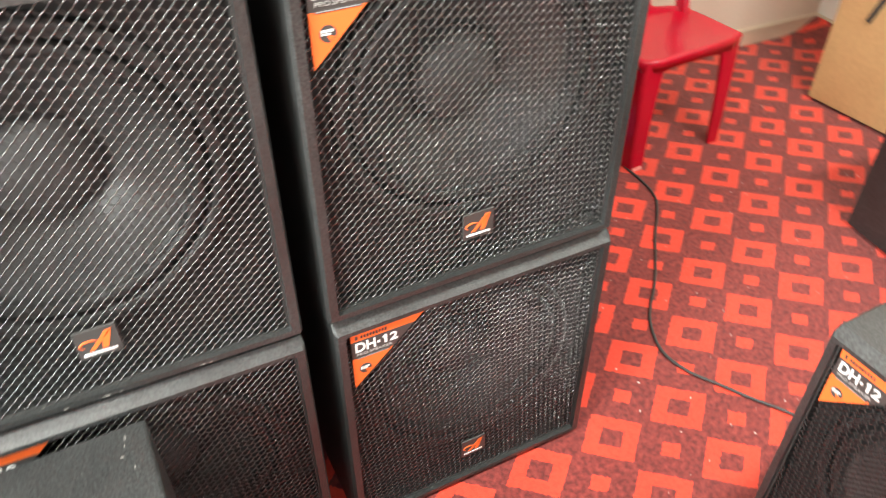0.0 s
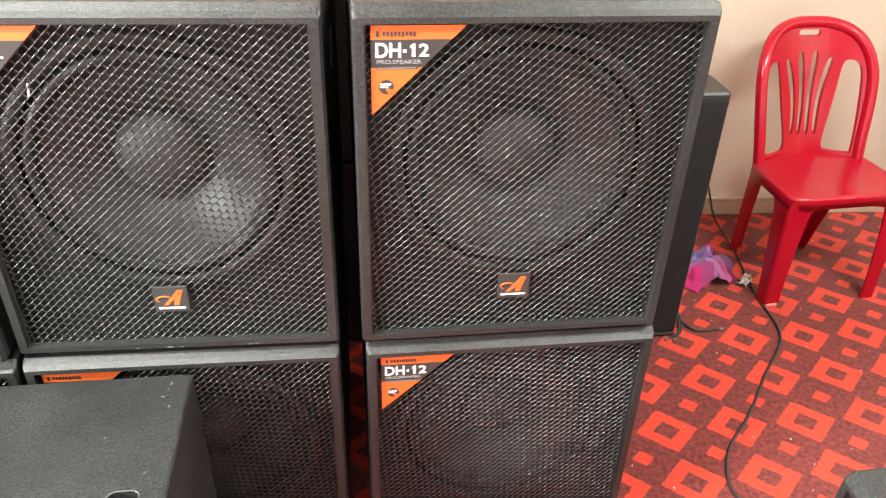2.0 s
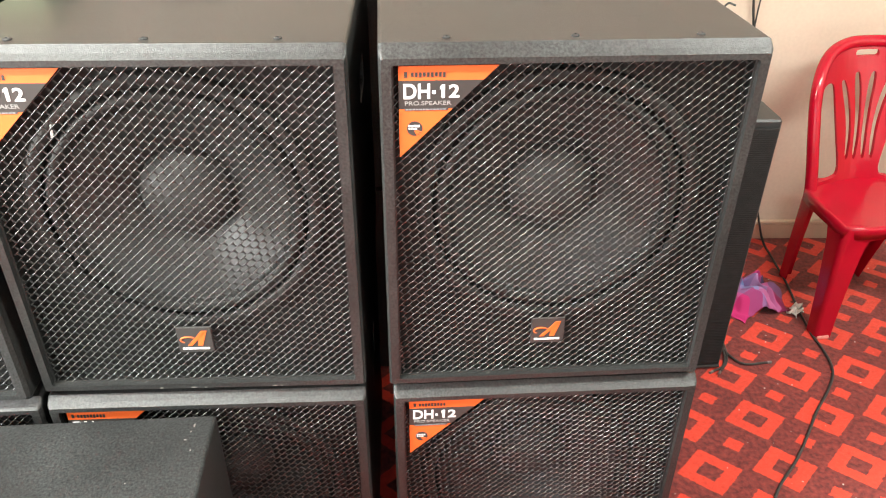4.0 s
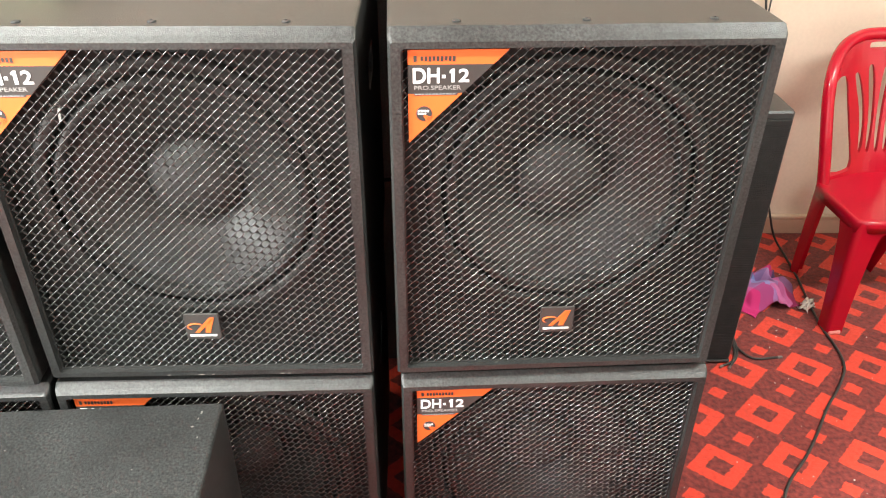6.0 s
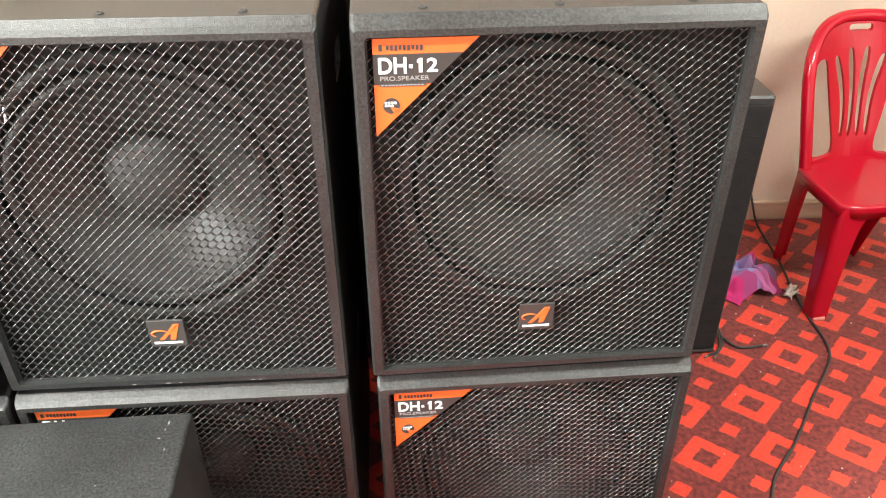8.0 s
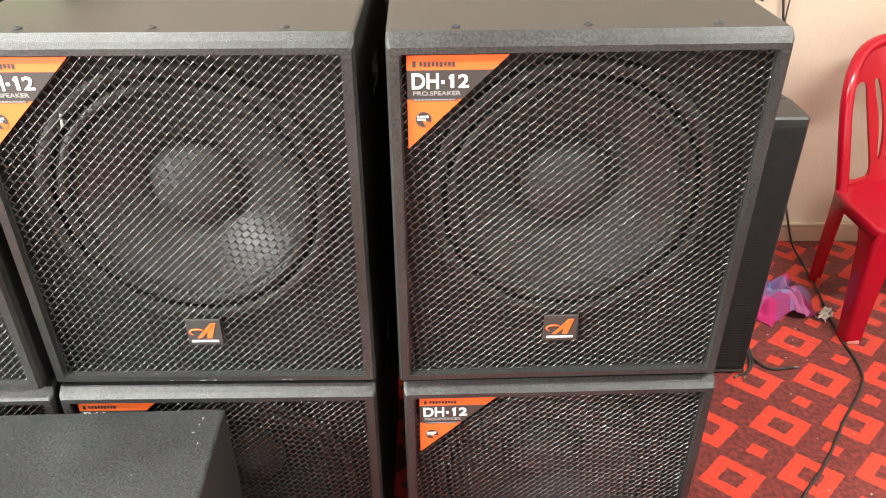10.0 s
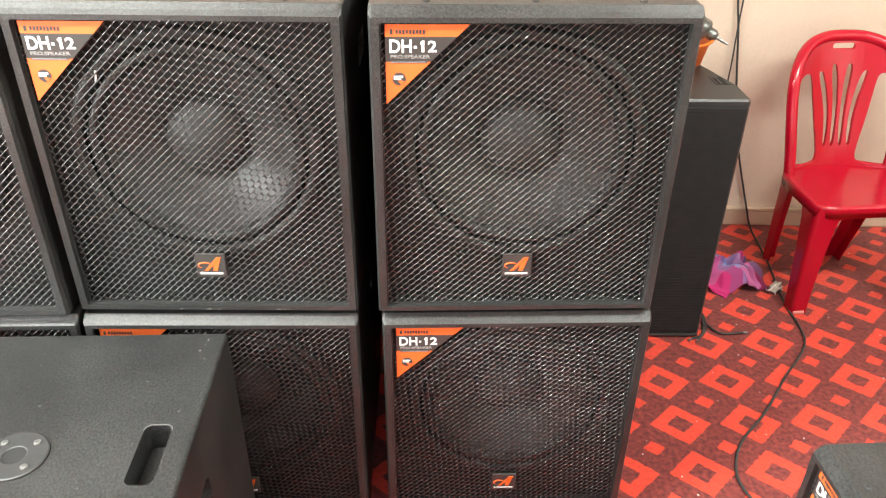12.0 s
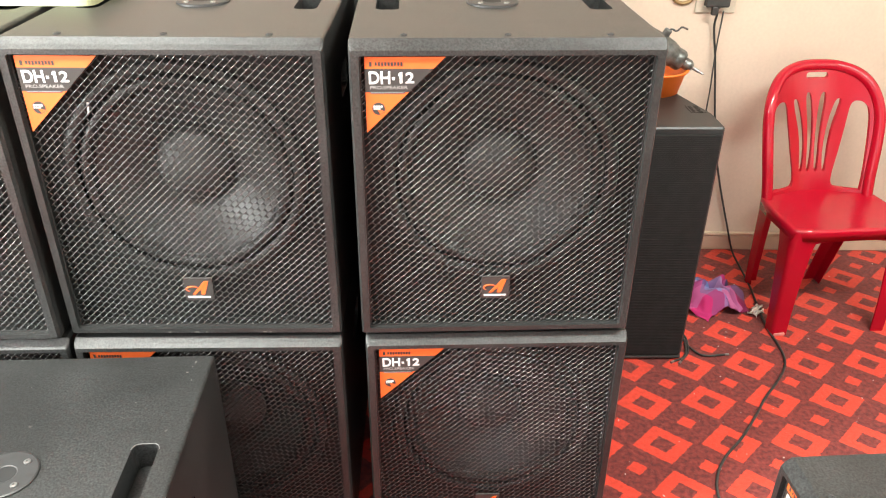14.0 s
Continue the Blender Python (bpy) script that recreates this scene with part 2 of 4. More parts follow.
def box(bm, x0, x1, y0, y1, z0, z1, bevel=0.0, m=None):
    made = bmesh.ops.create_cube(bm, size=1, matrix=Matrix.Translation(((x0 + x1) / 2, (y0 + y1) / 2, (z0 + z1) / 2)) @ Matrix.Diagonal((x1 - x0, y1 - y0, z1 - z0, 1)))
    vs = made["verts"]
    if bevel:
        es = list({e for v in vs for e in v.link_edges})
        res = bmesh.ops.bevel(bm, geom=es, offset=bevel, segments=2, profile=0.5, affect="EDGES")
        vs = list({v for f in res["faces"] for v in f.verts} | {v for v in vs if v.is_valid})
    if m is not None:
        bmesh.ops.transform(bm, matrix=m, verts=vs)
    return bm


def lathe(profile, segs=64, m=None):
    """Turns a profile of (radius, height) about z; m then places it."""
    bm = bmesh.new()
    rings = []
    for rad, h in profile:
        if rad < 1e-6:
            rings.append([bm.verts.new((0, 0, h))])
        else:
            rings.append([bm.verts.new((rad * math.cos(a), rad * math.sin(a), h)) for a in (2 * math.pi * i / segs for i in range(segs))])
    for a, b in zip(rings, rings[1:]):
        for i in range(segs):
            j = (i + 1) % segs
            q = [a[i % len(a)], a[j % len(a)], b[j % len(b)], b[i % len(b)]]
            q = list(dict.fromkeys(q))
            if len(q) > 2:
                bm.faces.new(q)
    if m is not None:
        bmesh.ops.transform(bm, matrix=m, verts=bm.verts[:])
    return bm


def tube(points, radius, segs=8, closed=False, bm=None):
    """A round bar along smooth points."""
    bm = bm or bmesh.new()
    pts = [Vector(p) for p in points]
    rings = []
    for i, p in enumerate(pts):
        t = (pts[min(i + 1, len(pts) - 1)] - pts[max(i - 1, 0)]).normalized()
        side = t.cross(Vector((0, 0, 1)))
        side = side.normalized() if side.length > 0.01 else Vector((1, 0, 0))
        up = side.cross(t)
        rad = radius[i] if isinstance(radius, (list, tuple)) else radius
        rings.append([bm.verts.new(p + rad * (math.cos(a) * side + math.sin(a) * up)) for a in (2 * math.pi * k / segs for k in range(segs))])
    for a, b in zip(rings, rings[1:]):
        for k in range(segs):
            bm.faces.new((a[k], a[(k + 1) % segs], b[(k + 1) % segs], b[k]))
    bm.faces.new(rings[0]), bm.faces.new(rings[-1][::-1])
    return bm


def spline(points, steps=8):
    """Catmull-Rom through the points."""
    p = [Vector(q) for q in points]
    p = [2 * p[0] - p[1]] + p + [2 * p[-1] - p[-2]]
    out = []
    for a, b, c, d in zip(p, p[1:], p[2:], p[3:]):
        for k in range(steps):
            t = k / steps
            out.append(0.5 * (2 * b + (c - a) * t + (2 * a - 5 * b + 4 * c - d) * t * t + (3 * b - a - 3 * c + d) * t ** 3))
    return out + [p[-2]]


def rounded(cx, cy, w, h, rad, n=4):
    """A rounded rectangle as a list of 2D points."""
    out = []
    for sx, sy, a0 in ((1, 1, 0), (-1, 1, 90), (-1, -1, 180), (1, -1, 270)):
        for k in range(n + 1):
            a = radians(a0 + 90 * k / n)
            out.append((cx + sx * (w / 2 - rad) + rad * math.cos(a), cy + sy * (h / 2 - rad) + rad * math.sin(a)))
    return out


def circle2(cx, cy, rad, n=32):
    return [(cx + rad * math.cos(2 * math.pi * k / n), cy + rad * math.sin(2 * math.pi * k / n)) for k in range(n)]


def loop_edges(bm, verts):
    return [bm.edges.get((a, b)) or bm.edges.new((a, b)) for a, b in zip(verts, verts[1:] + verts[:1])]


def sheet_with_holes(bm, outer, holes, place, depth=None):
    """Fills an outline with holes; place maps 2D to 3D; depth (3D vector) gives the hole walls and floors."""
    ov = [v if isinstance(v, bmesh.types.BMVert) else bm.verts.new(place(*v)) for v in outer]
    edges = loop_edges(bm, ov)
    loops = []
    for h in holes:
        hv = [bm.verts.new(place(*v)) for v in h]
        edges += loop_edges(bm, hv)
        loops.append(hv)
    bmesh.ops.triangle_fill(bm, use_beauty=True, use_dissolve=False, edges=edges)
    if depth is not None:
        for hv in loops:
            low = [bm.verts.new(v.co + depth) for v in hv]
            for i in range(len(hv)):
                j = (i + 1) % len(hv)
                bm.faces.new((hv[i], hv[j], low[j], low[i]))
            bm.faces.new(low)


def prism(points, y0, y1, flip=None):
    """A 2D outline in x and z, given thickness from y0 to y1."""
    bm = bmesh.new()
    a = [bm.verts.new((x, y0, z)) for x, z in points]
    b = [bm.verts.new((x, y1, z)) for x, z in points]
    bm.faces.new(a), bm.faces.new(b[::-1])
    for i in range(len(a)):
        j = (i + 1) % len(a)
        bm.faces.new((a[i], b[i], b[j], a[j]))
    return bm


def lettering(name, text, x, z, width, height, y, material, parent, bold=0.0):
    """Raised lettering facing -y, lower left corner at x, z."""
    cu = bpy.data.curves.new(name, "FONT")
    cu.body, cu.size, cu.extrude, cu.offset = text, 1.0, 0.01, bold
    tmp = bpy.data.objects.new(name, cu)
    me = bpy.data.meshes.new_from_object(tmp)
    bpy.data.objects.remove(tmp)
    bpy.data.curves.remove(cu)
    co = np.empty(len(me.vertices) * 3)
    me.vertices.foreach_get("co", co)
    co = co.reshape(-1, 3)
    lo, hi = co.min(0), co.max(0)
    out = np.empty_like(co)
    out[:, 0] = x + (co[:, 0] - lo[0]) / (hi[0] - lo[0]) * width
    out[:, 2] = z + (co[:, 1] - lo[1]) / (hi[1] - lo[1]) * height
    out[:, 1] = y - (co[:, 2] - lo[2]) / (hi[2] - lo[2]) * 0.0006
    me.vertices.foreach_set("co", out.ravel())
    me.materials.clear()
    me.materials.append(material)
    ob = new(name, me)
    ob.parent = parent
    return ob


# ---- the room ----
bm = bmesh.new()
box(bm, ROOM_W - 0.2, ROOM_E + 0.2, ROOM_S - 0.2, ROOM_N + 0.2, -0.25, -0.012)
tagged(part("floor", bm, CONCRETE), "grey concrete floor slab under the carpet", "floor", kind="structure")
bm = bmesh.new()
bmesh.ops.create_grid(bm, x_segments=60, y_segments=50, size=0.5)
for v in bm.verts:
    v.co.x = ROOM_W + (v.co.x + 0.5) * (ROOM_E - 0.02 - ROOM_W)
    v.co.y = ROOM_S + (v.co.y + 0.5) * (ROOM_N - 0.012 - ROOM_S)
    # the edge curls up against the east wall
    rise = max(0.0, v.co.x - ROOM_E + 0.18) / 0.16
    v.co.z = 0.07 * rise * rise * min(1.0, max(0.0, v.co.y) / 1.2)
tagged(part("carpet", bm, CARPET, smooth=True), "red patterned carpet with diamonds, worn and specked", "carpet", kind="structure")

bm = bmesh.new()
box(bm, ROOM_W - 0.15, ROOM_E + 0.15, ROOM_N, ROOM_N + 0.15, -0.01, ROOM_H)
tagged(part("wall_north", bm, WALL), "cream painted plaster wall with faint smudges", "wall", kind="structure")
bm = bmesh.new()
box(bm, ROOM_E, ROOM_E + 0.15, ROOM_S - 0.15, ROOM_N, -0.01, ROOM_H)
tagged(part("wall_east", bm, WHITEWALL), "white painted plaster wall", "wall", kind="structure")
# west wall with a window, south wall with the wide shop front
bm = bmesh.new()
box(bm, ROOM_W - 0.15, ROOM_W, ROOM_S - 0.15, -1.80, -0.01, ROOM_H)
box(bm, ROOM_W - 0.15, ROOM_W, -0.30, ROOM_N, -0.01, ROOM_H)
box(bm, ROOM_W - 0.15, ROOM_W, -1.80, -0.30, -0.01, 0.8)
box(bm, ROOM_W - 0.15, ROOM_W, -1.80, -0.30, 1.9, ROOM_H)
tagged(part("wall_west", bm, WALL), "cream painted plaster wall with a window opening", "wall", kind="structure")
bm = bmesh.new()
box(bm, ROOM_W, -2.1, ROOM_S - 0.15, ROOM_S, -0.01, ROOM_H)
box(bm, 1.5, ROOM_E, ROOM_S - 0.15, ROOM_S, -0.01, ROOM_H)
box(bm, -2.1, 1.5, ROOM_S - 0.15, ROOM_S, 2.35, ROOM_H)
box(bm, -2.1, 1.5, ROOM_S - 0.15, ROOM_S, -0.01, 0.35)
tagged(part("wall_south", bm, WALL), "cream plaster wall with a wide shop front opening", "wall", kind="structure")
bm = bmesh.new()
box(bm, ROOM_W - 0.15, ROOM_E + 0.15, ROOM_S - 0.15, ROOM_N + 0.15, ROOM_H, ROOM_H + 0.15)
tagged(part("ceiling", bm, CEIL), "plain white ceiling", "ceiling", kind="structure")
bm = bmesh.new()
box(bm, ROOM_W, ROOM_E - 0.001, ROOM_N - 0.012, ROOM_N, 0.0, 0.062, 0.003)
box(bm, ROOM_W, ROOM_E - 0.001, ROOM_N - 0.018, ROOM_N, 0.066, 0.078, 0.003)
tagged(part("baseboard", bm, SKIRT), "low cream skirting with a moulded top line", "baseboard", kind="structure")
bm = bmesh.new()
box(bm, ROOM_E - 0.012, ROOM_E, ROOM_S, ROOM_N - 0.02, 0.0, 0.075, 0.003)
tagged(part("baseboard", bm, SKIRT), "low cream skirting along the white wall", "baseboard", kind="structure")

# unseen battens, added on the ceiling to hold the two top lamps
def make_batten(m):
    bt = thing("ceiling_batten", m, "unseen slim white batten added on the ceiling for top light", "ceiling light", "ceiling battens")
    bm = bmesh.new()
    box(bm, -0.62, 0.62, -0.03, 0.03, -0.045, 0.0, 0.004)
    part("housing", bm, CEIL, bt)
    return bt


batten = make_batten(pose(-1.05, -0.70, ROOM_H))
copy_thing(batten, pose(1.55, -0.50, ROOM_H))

# ---- loudspeakers ----
SW, SH, SD, FACE = 0.55, 0.612, 0.62, -0.012
LOWER, UPPER, SHORT = 0.980, 0.600, 0.957
GX, GZ0, GZ1 = 0.2575, 0.026, 0.586
WZ = 0.345


def speaker_body():
    bm = bmesh.new()
    back = FACE + SD

    def ring(y, w, z0, z1, rad):
        return [bm.verts.new((x, y, z)) for x, z in rounded(0, (z0 + z1) / 2, w, z1 - z0, rad, 3)]

    front = ring(FACE, SW - 0.008, 0.016, SH - 0.017, 0.004)
    cheek = ring(FACE + 0.008, SW, 0.010, SH - 0.010, 0.005)
    nose = ring(0.006, SW, 0.010, SH, 0.006)
    tail = ring(back, SW, 0.010, SH, 0.006)
    inner = ring(FACE, 2 * GX, GZ0, GZ1, 0.004)
    deep = ring(0.03, 2 * GX, GZ0, GZ1, 0.004)
    n = len(front)

    def loft(a, b, skip=()):
        for i in range(n):
            if i not in skip:
                bm.faces.new((a[i], a[(i + 1) % n], b[(i + 1) % n], b[i]))

    loft(inner, front), loft(front, cheek), loft(cheek, nose), loft(deep, inner)
    # corners run +x+z, -x+z, -x-z, +x-z, four points each: gaps 3 (top), 7 (left), 15 (right)
    loft(nose, tail, (3, 7, 15))
    bm.faces.new(tail)
    slot = 0.294
    sheet_with_holes(bm, [nose[3], nose[4], tail[4], tail[3]],
                     [rounded(-0.212, slot, 0.046, 0.13, 0.013), rounded(0.212, slot, 0.046, 0.13, 0.013)],
                     lambda x, y: (x, y, SH), Vector((0, 0, -0.055)))
    sheet_with_holes(bm, [nose[7], nose[8], tail[8], tail[7]], [rounded(slot, 0.46, 0.13, 0.06, 0.02)],
                     lambda y, z: (-SW / 2, y, z), Vector((0.05, 0, 0)))
    sheet_with_holes(bm, [nose[15], nose[0], tail[0], tail[15]], [rounded(slot, 0.46, 0.13, 0.06, 0.02)],
                     lambda y, z: (SW / 2, y, z), Vector((-0.05, 0, 0)))
    return bm


def grille_mesh():
    """Pressed steel grille: slanting strands with staggered short ties, and a rolled edge."""
    verts, faces = [], []
    tie_verts, tie_faces = [], []

    def bar(a, b, w, d, y, spin):
        ax = Vector((b[0] - a[0], 0, b[1] - a[1])).normalized()
        nrm = ax.cross(Vector((0, 1, 0)))
        c, s = math.cos(spin), math.sin(spin)
        u = nrm * c + Vector((0, 1, 0)) * s
        v = -nrm * s + Vector((0, 1, 0)) * c
        k = len(tie_verts)
        for p in (a, b):
            o = Vector((p[0], y, p[1]))
            for i, j in ((-1, -1), (1, -1), (1, 1), (-1, 1)):
                tie_verts.append(o + u * (i * w / 2) + v * (j * d / 2))
        for i in range(4):
            j = (i + 1) % 4
            tie_faces.append((k + i, k + j, k + 4 + j, k + 4 + i))

    ang = radians(43)
    dx, dz = math.cos(ang), math.sin(ang)
    px, pz = -dz, dx
    pitch, step = 0.0098, 0.0155
    x0, x1, z0, z1 = -GX + 0.0015, GX - 0.0015, GZ0 + 0.0015, GZ1 - 0.0015
    cx, cz = 0.0, (z0 + z1) / 2

    def clip(ox, oz):
        lo, hi = -9.0, 9.0
        for o, d, a, b in ((ox, dx, x0, x1), (oz, dz, z0, z1)):
            ta, tb = (a - o) / d, (b - o) / d
            lo, hi = max(lo, min(ta, tb)), min(hi, max(ta, tb))
        return lo, hi

    def strand(ox, oz, lo, hi, shift):
        """One strand, pushed back a little where ties meet it and bowed forward between them."""
        count = max(2, int((hi - lo) / (step / 4)))
        k = len(verts)
        nrm = Vector((px, 0, pz))
        for q in range(count + 1):
            t = lo + (hi - lo) * q / count
            wave = math.cos(2 * math.pi * (t / step - shift))
            o = Vector((ox + dx * t, 0.0009 * wave, oz + dz * t))
            rad = 0.00112 - 0.00032 * wave
            for n in range(6):
                c, d = math.cos(math.pi * n / 3), math.sin(math.pi * n / 3)
                verts.append(o + nrm * (c * rad) + Vector((0, d * rad, 0)))
        for q in range(count):
            for i in range(6):
                j = (i + 1) % 6
                faces.append((k + 6 * q + i, k + 6 * q + j, k + 6 * q + 6 + j, k + 6 * q + 6 + i))

    for i in range(-42, 43):
        ox, oz = cx + px * pitch * i, cz + pz * pitch * i
        lo, hi = clip(ox, oz)
        if hi - lo > 0.004:
            strand(ox, oz, lo, hi, 0.5 * (i % 2))
        qx, qz = ox + px * pitch * 0.5, oz + pz * pitch * 0.5
        lo, hi = clip(qx, qz)
        k0 = math.ceil(lo / step) - 1
        for k in range(k0, math.ceil(hi / step) + 1):
            t = (k + 0.5 * (i % 2)) * step
            if lo + 0.003 < t < hi - 0.003:
                mx, mz = qx + dx * t, qz + dz * t
                bar((mx - px * pitch * 0.5, mz - pz * pitch * 0.5), (mx + px * pitch * 0.5, mz + pz * pitch * 0.5), 0.0022, 0.002, 0.0016, 0.0)
    for a, b in (((x0, z0), (x1, z0)), ((x1, z0), (x1, z1)), ((x1, z1), (x0, z1)), ((x0, z1), (x0, z0))):
        bar(a, b, 0.003, 0.004, 0.0005, 0.0)
    out = []
    for vs, fs in ((verts, faces), (tie_verts, tie_faces)):
        bm = bmesh.new()
        bv = [bm.verts.new(v) for v in vs]
        for f in fs:
            bm.faces.new([bv[i] for i in f])
        out.append(bm)
    return out


def make_speaker(m, label):
    sp = thing("loudspeaker", m, label, "loudspeaker", "stacked loudspeakers")
    part("cabinet", speaker_body(), PAINT, sp)
    bm = bmesh.new()
    sheet_with_holes(bm, [(-GX, GZ0), (GX, GZ0), (GX, GZ1), (-GX, GZ1)], [circle2(0, WZ, 0.203, 64)], lambda x, z: (x, 0.030, z))
    part("baffle", bm, BAFFLE, sp)
    axis = Matrix.Translation((0, 0, WZ)) @ Matrix.Rotation(radians(90), 4, "X")
    woofer = part("woofer", lathe([(0.2245, -0.030), (0.2245, -0.022), (0.2215, -0.018), (0.2120, -0.0155), (0.2030, -0.018), (0.2005, -0.022), (0.2000, -0.032), (0.205, -0.036)], 72, axis), RUBBER, sp, "black round bass driver behind the grille", True)
    part("surround", lathe([(0.2002, -0.034), (0.1965, -0.032), (0.1955, -0.028), (0.1915, -0.0225), (0.1845, -0.0195), (0.1775, -0.0225), (0.1735, -0.030), (0.1725, -0.036), (0.166, -0.038)], 72, axis), RUBBER, woofer, "", True)
    part("cone", lathe([(0.168, -0.0365), (0.15, -0.046), (0.12, -0.063), (0.09, -0.083), (0.074, -0.096), (0.066, -0.104)], 72, axis), CONE, woofer, "dark grey pressed paper cone", True)
    part("dust_cap", lathe([(0.076, -0.102), (0.0755, -0.090), (0.070, -0.079), (0.059, -0.068), (0.041, -0.0585), (0.020, -0.0535), (0, -0.052)], 48, axis), CAP, woofer, "", True)
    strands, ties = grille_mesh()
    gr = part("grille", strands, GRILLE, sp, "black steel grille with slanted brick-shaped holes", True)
    tagged(part("tie_mesh", ties, TIES_SHADED, gr), kind="stuff")
    for a in range(8):
        aa = radians(22.5 + 45 * a)
        part("bolt", lathe([(0.0045, -0.020), (0.0045, -0.016), (0.003, -0.0145), (0, -0.0145)], 8, Matrix.Translation((0.212 * math.cos(aa), 0, WZ + 0.212 * math.sin(aa))) @ Matrix.Rotation(radians(90), 4, "X")), DARKSTEEL, woofer)
    # corner sticker
    L, R, T, B = -0.2480, -0.1090, 0.5825, 0.4465
    hgt, wid = T - B, R - L

    def edge(z):
        return L + wid * (z - B) / hgt

    z1, z2 = T - 0.151 * hgt, T - 0.456 * hgt
    st = part("sticker", prism([(L, z1), (edge(z1), z1), (R, T), (L, T)], -0.0050, -0.0030), ORANGE, sp, "orange and dark grey triangular sticker")
    part("dark_band", prism([(L, z2), (edge(z2), z2), (edge(z1), z1), (L, z1)], -0.0050, -0.0030), DARKPRINT, st)
    part("lower_triangle", prism([(L, B), (edge(z2), z2), (L, z2)], -0.0050, -0.0030), ORANGE, st)
    for text, dx, wd, dz, ht, fat in (("DH", 0.0067, 0.0370, 0.345, 0.0220, 0.022), ("-", 0.0469, 0.0048, 0.292, 0.0048, 0.0), ("2", 0.0700, 0.0147, 0.336, 0.0190, 0.022)):
        lettering("lettering", text, L + dx, T - dz * hgt, wd, ht, -0.0053, WHITE, st, fat)
    ox, oz = L + 0.0575, T - 0.336 * hgt
    part("lettering", prism([(ox + 0.0022, oz), (ox + 0.0070, oz), (ox + 0.0070, oz + 0.019), (ox + 0.0034, oz + 0.019), (ox, oz + 0.0160), (ox, oz + 0.0125), (ox + 0.0022, oz + 0.0138)], -0.0059, -0.0049), WHITE, st)
    lettering("lettering", "PRO.SPEAKER", L + 0.0085, T - 0.414 * hgt, 0.065, 0.0060, -0.0053, GREYPRINT, st, 0.005)
    bm = bmesh.new()
    box(bm, L + 0.008, L + 0.0125, -0.0056, -0.0045, T - 0.0165, T - 0.0080)
    for k in range(9):
        box(bm, L + 0.0175 + 0.0055 * k, L + 0.0212 + 0.0055 * k, -0.0056, -0.0045, T - 0.0150 - 0.0006 * (k % 3), T - 0.0090)
    part("print_strip", bm, DARKPRINT, st)
    bm = bmesh.new()
    box(bm, L + 0.008, L + 0.069, -0.0057, -0.0045, z2 - 0.0022, z2 + 0.0012)
    part("print_strip", bm, DARKPRINT, st)
    bm = bmesh.new()
    for k in range(12):
        box(bm, L + 0.0095 + 0.0048 * k, L + 0.0130 + 0.0048 * k, -0.0062, -0.0050, z2 - 0.0012, z2 + 0.0003)
    part("print_strip", bm, GREYPRINT, st)
    cxs, czs = L + 0.0220, T - 0.672 * hgt
    part("roundel", lathe([(0.0112, 0.0045), (0.0112, 0.0056), (0, 0.0056)], 28, Matrix.Translation((cxs, 0, czs)) @ Matrix.Rotation(radians(90), 4, "X")), DARKPRINT, st)
    bm = bmesh.new()
    for k in range(4):
        box(bm, cxs - 0.009 + 0.0042 * k, cxs - 0.0058 + 0.0042 * k, -0.0062, -0.0050, czs + 0.0025, czs + 0.0058)
        box(bm, cxs - 0.009 + 0.0032 * k, cxs - 0.0066 + 0.0032 * k, -0.0062, -0.0050, czs - 0.0012, czs + 0.0012)
    part("print_strip", bm, WHITE, st)
    bm = bmesh.new()
    for a in (-18, -38, -58):
        box(bm, 0.001, 0.0115, -0.0062, -0.0050, -0.0009, 0.0009, m=Matrix.Translation((cxs - 0.001, 0, czs - 0.002)) @ Matrix.Rotation(radians(-a), 4, "Y"))
    part("print_strip", bm, ORANGE, st)
    # badge near the foot of the grille
    bz = 0.1165
    bm = bmesh.new()
    box(bm, -0.0325, 0.0245, -0.0060, -0.0020, bz - 0.0260, bz + 0.0260, 0.001)
    bd = part("badge", bm, DARKPRINT, sp, "square dark badge with an orange swoosh mark")
    o = -0.004
    part("mark", prism([(o - 0.0135, bz - 0.0115), (o - 0.0065, bz - 0.0115), (o + 0.0215, bz + 0.0190), (o + 0.0125, bz + 0.0190), (o + 0.001, bz + 0.0045)], -0.0068, -0.0058), ORANGE, bd)
    part("mark", prism([(o + 0.0035, bz - 0.0115), (o + 0.0115, bz - 0.0115), (o + 0.0215, bz + 0.0190), (o + 0.0150, bz + 0.0150), (o + 0.006, bz + 0.0020)], -0.0068, -0.0057), ORANGE, bd)
    arc = [(o - 0.0115 + 0.0125 * math.cos(radians(a)), -0.0063, bz + 0.0005 + 0.0062 * math.sin(radians(a))) for a in range(20, 250, 20)]
    part("mark", tube(arc, [0.0004 + 0.0012 * math.sin(math.pi * i / (len(arc) - 1)) for i in range(len(arc))], 6), ORANGE, bd)
    bm = bmesh.new()
    for k in range(10):
        box(bm, o - 0.0225 + 0.0045 * k, o - 0.0190 + 0.0045 * k, -0.0068, -0.0058, bz - 0.0195, bz - 0.0155)
    part("print_strip", bm, WHITE, bd)
    # rubber feet, and fixings on the top
    for x in (-0.22, 0.22):
        for y in (0.06, 0.54):
            part("rubber_foot", lathe([(0, 0.0), (0.019, 0.0), (0.021, 0.003), (0.021, 0.0115), (0, 0.0115)], 20, Matrix.Translation((x, y, 0))), BAFFLE, sp)
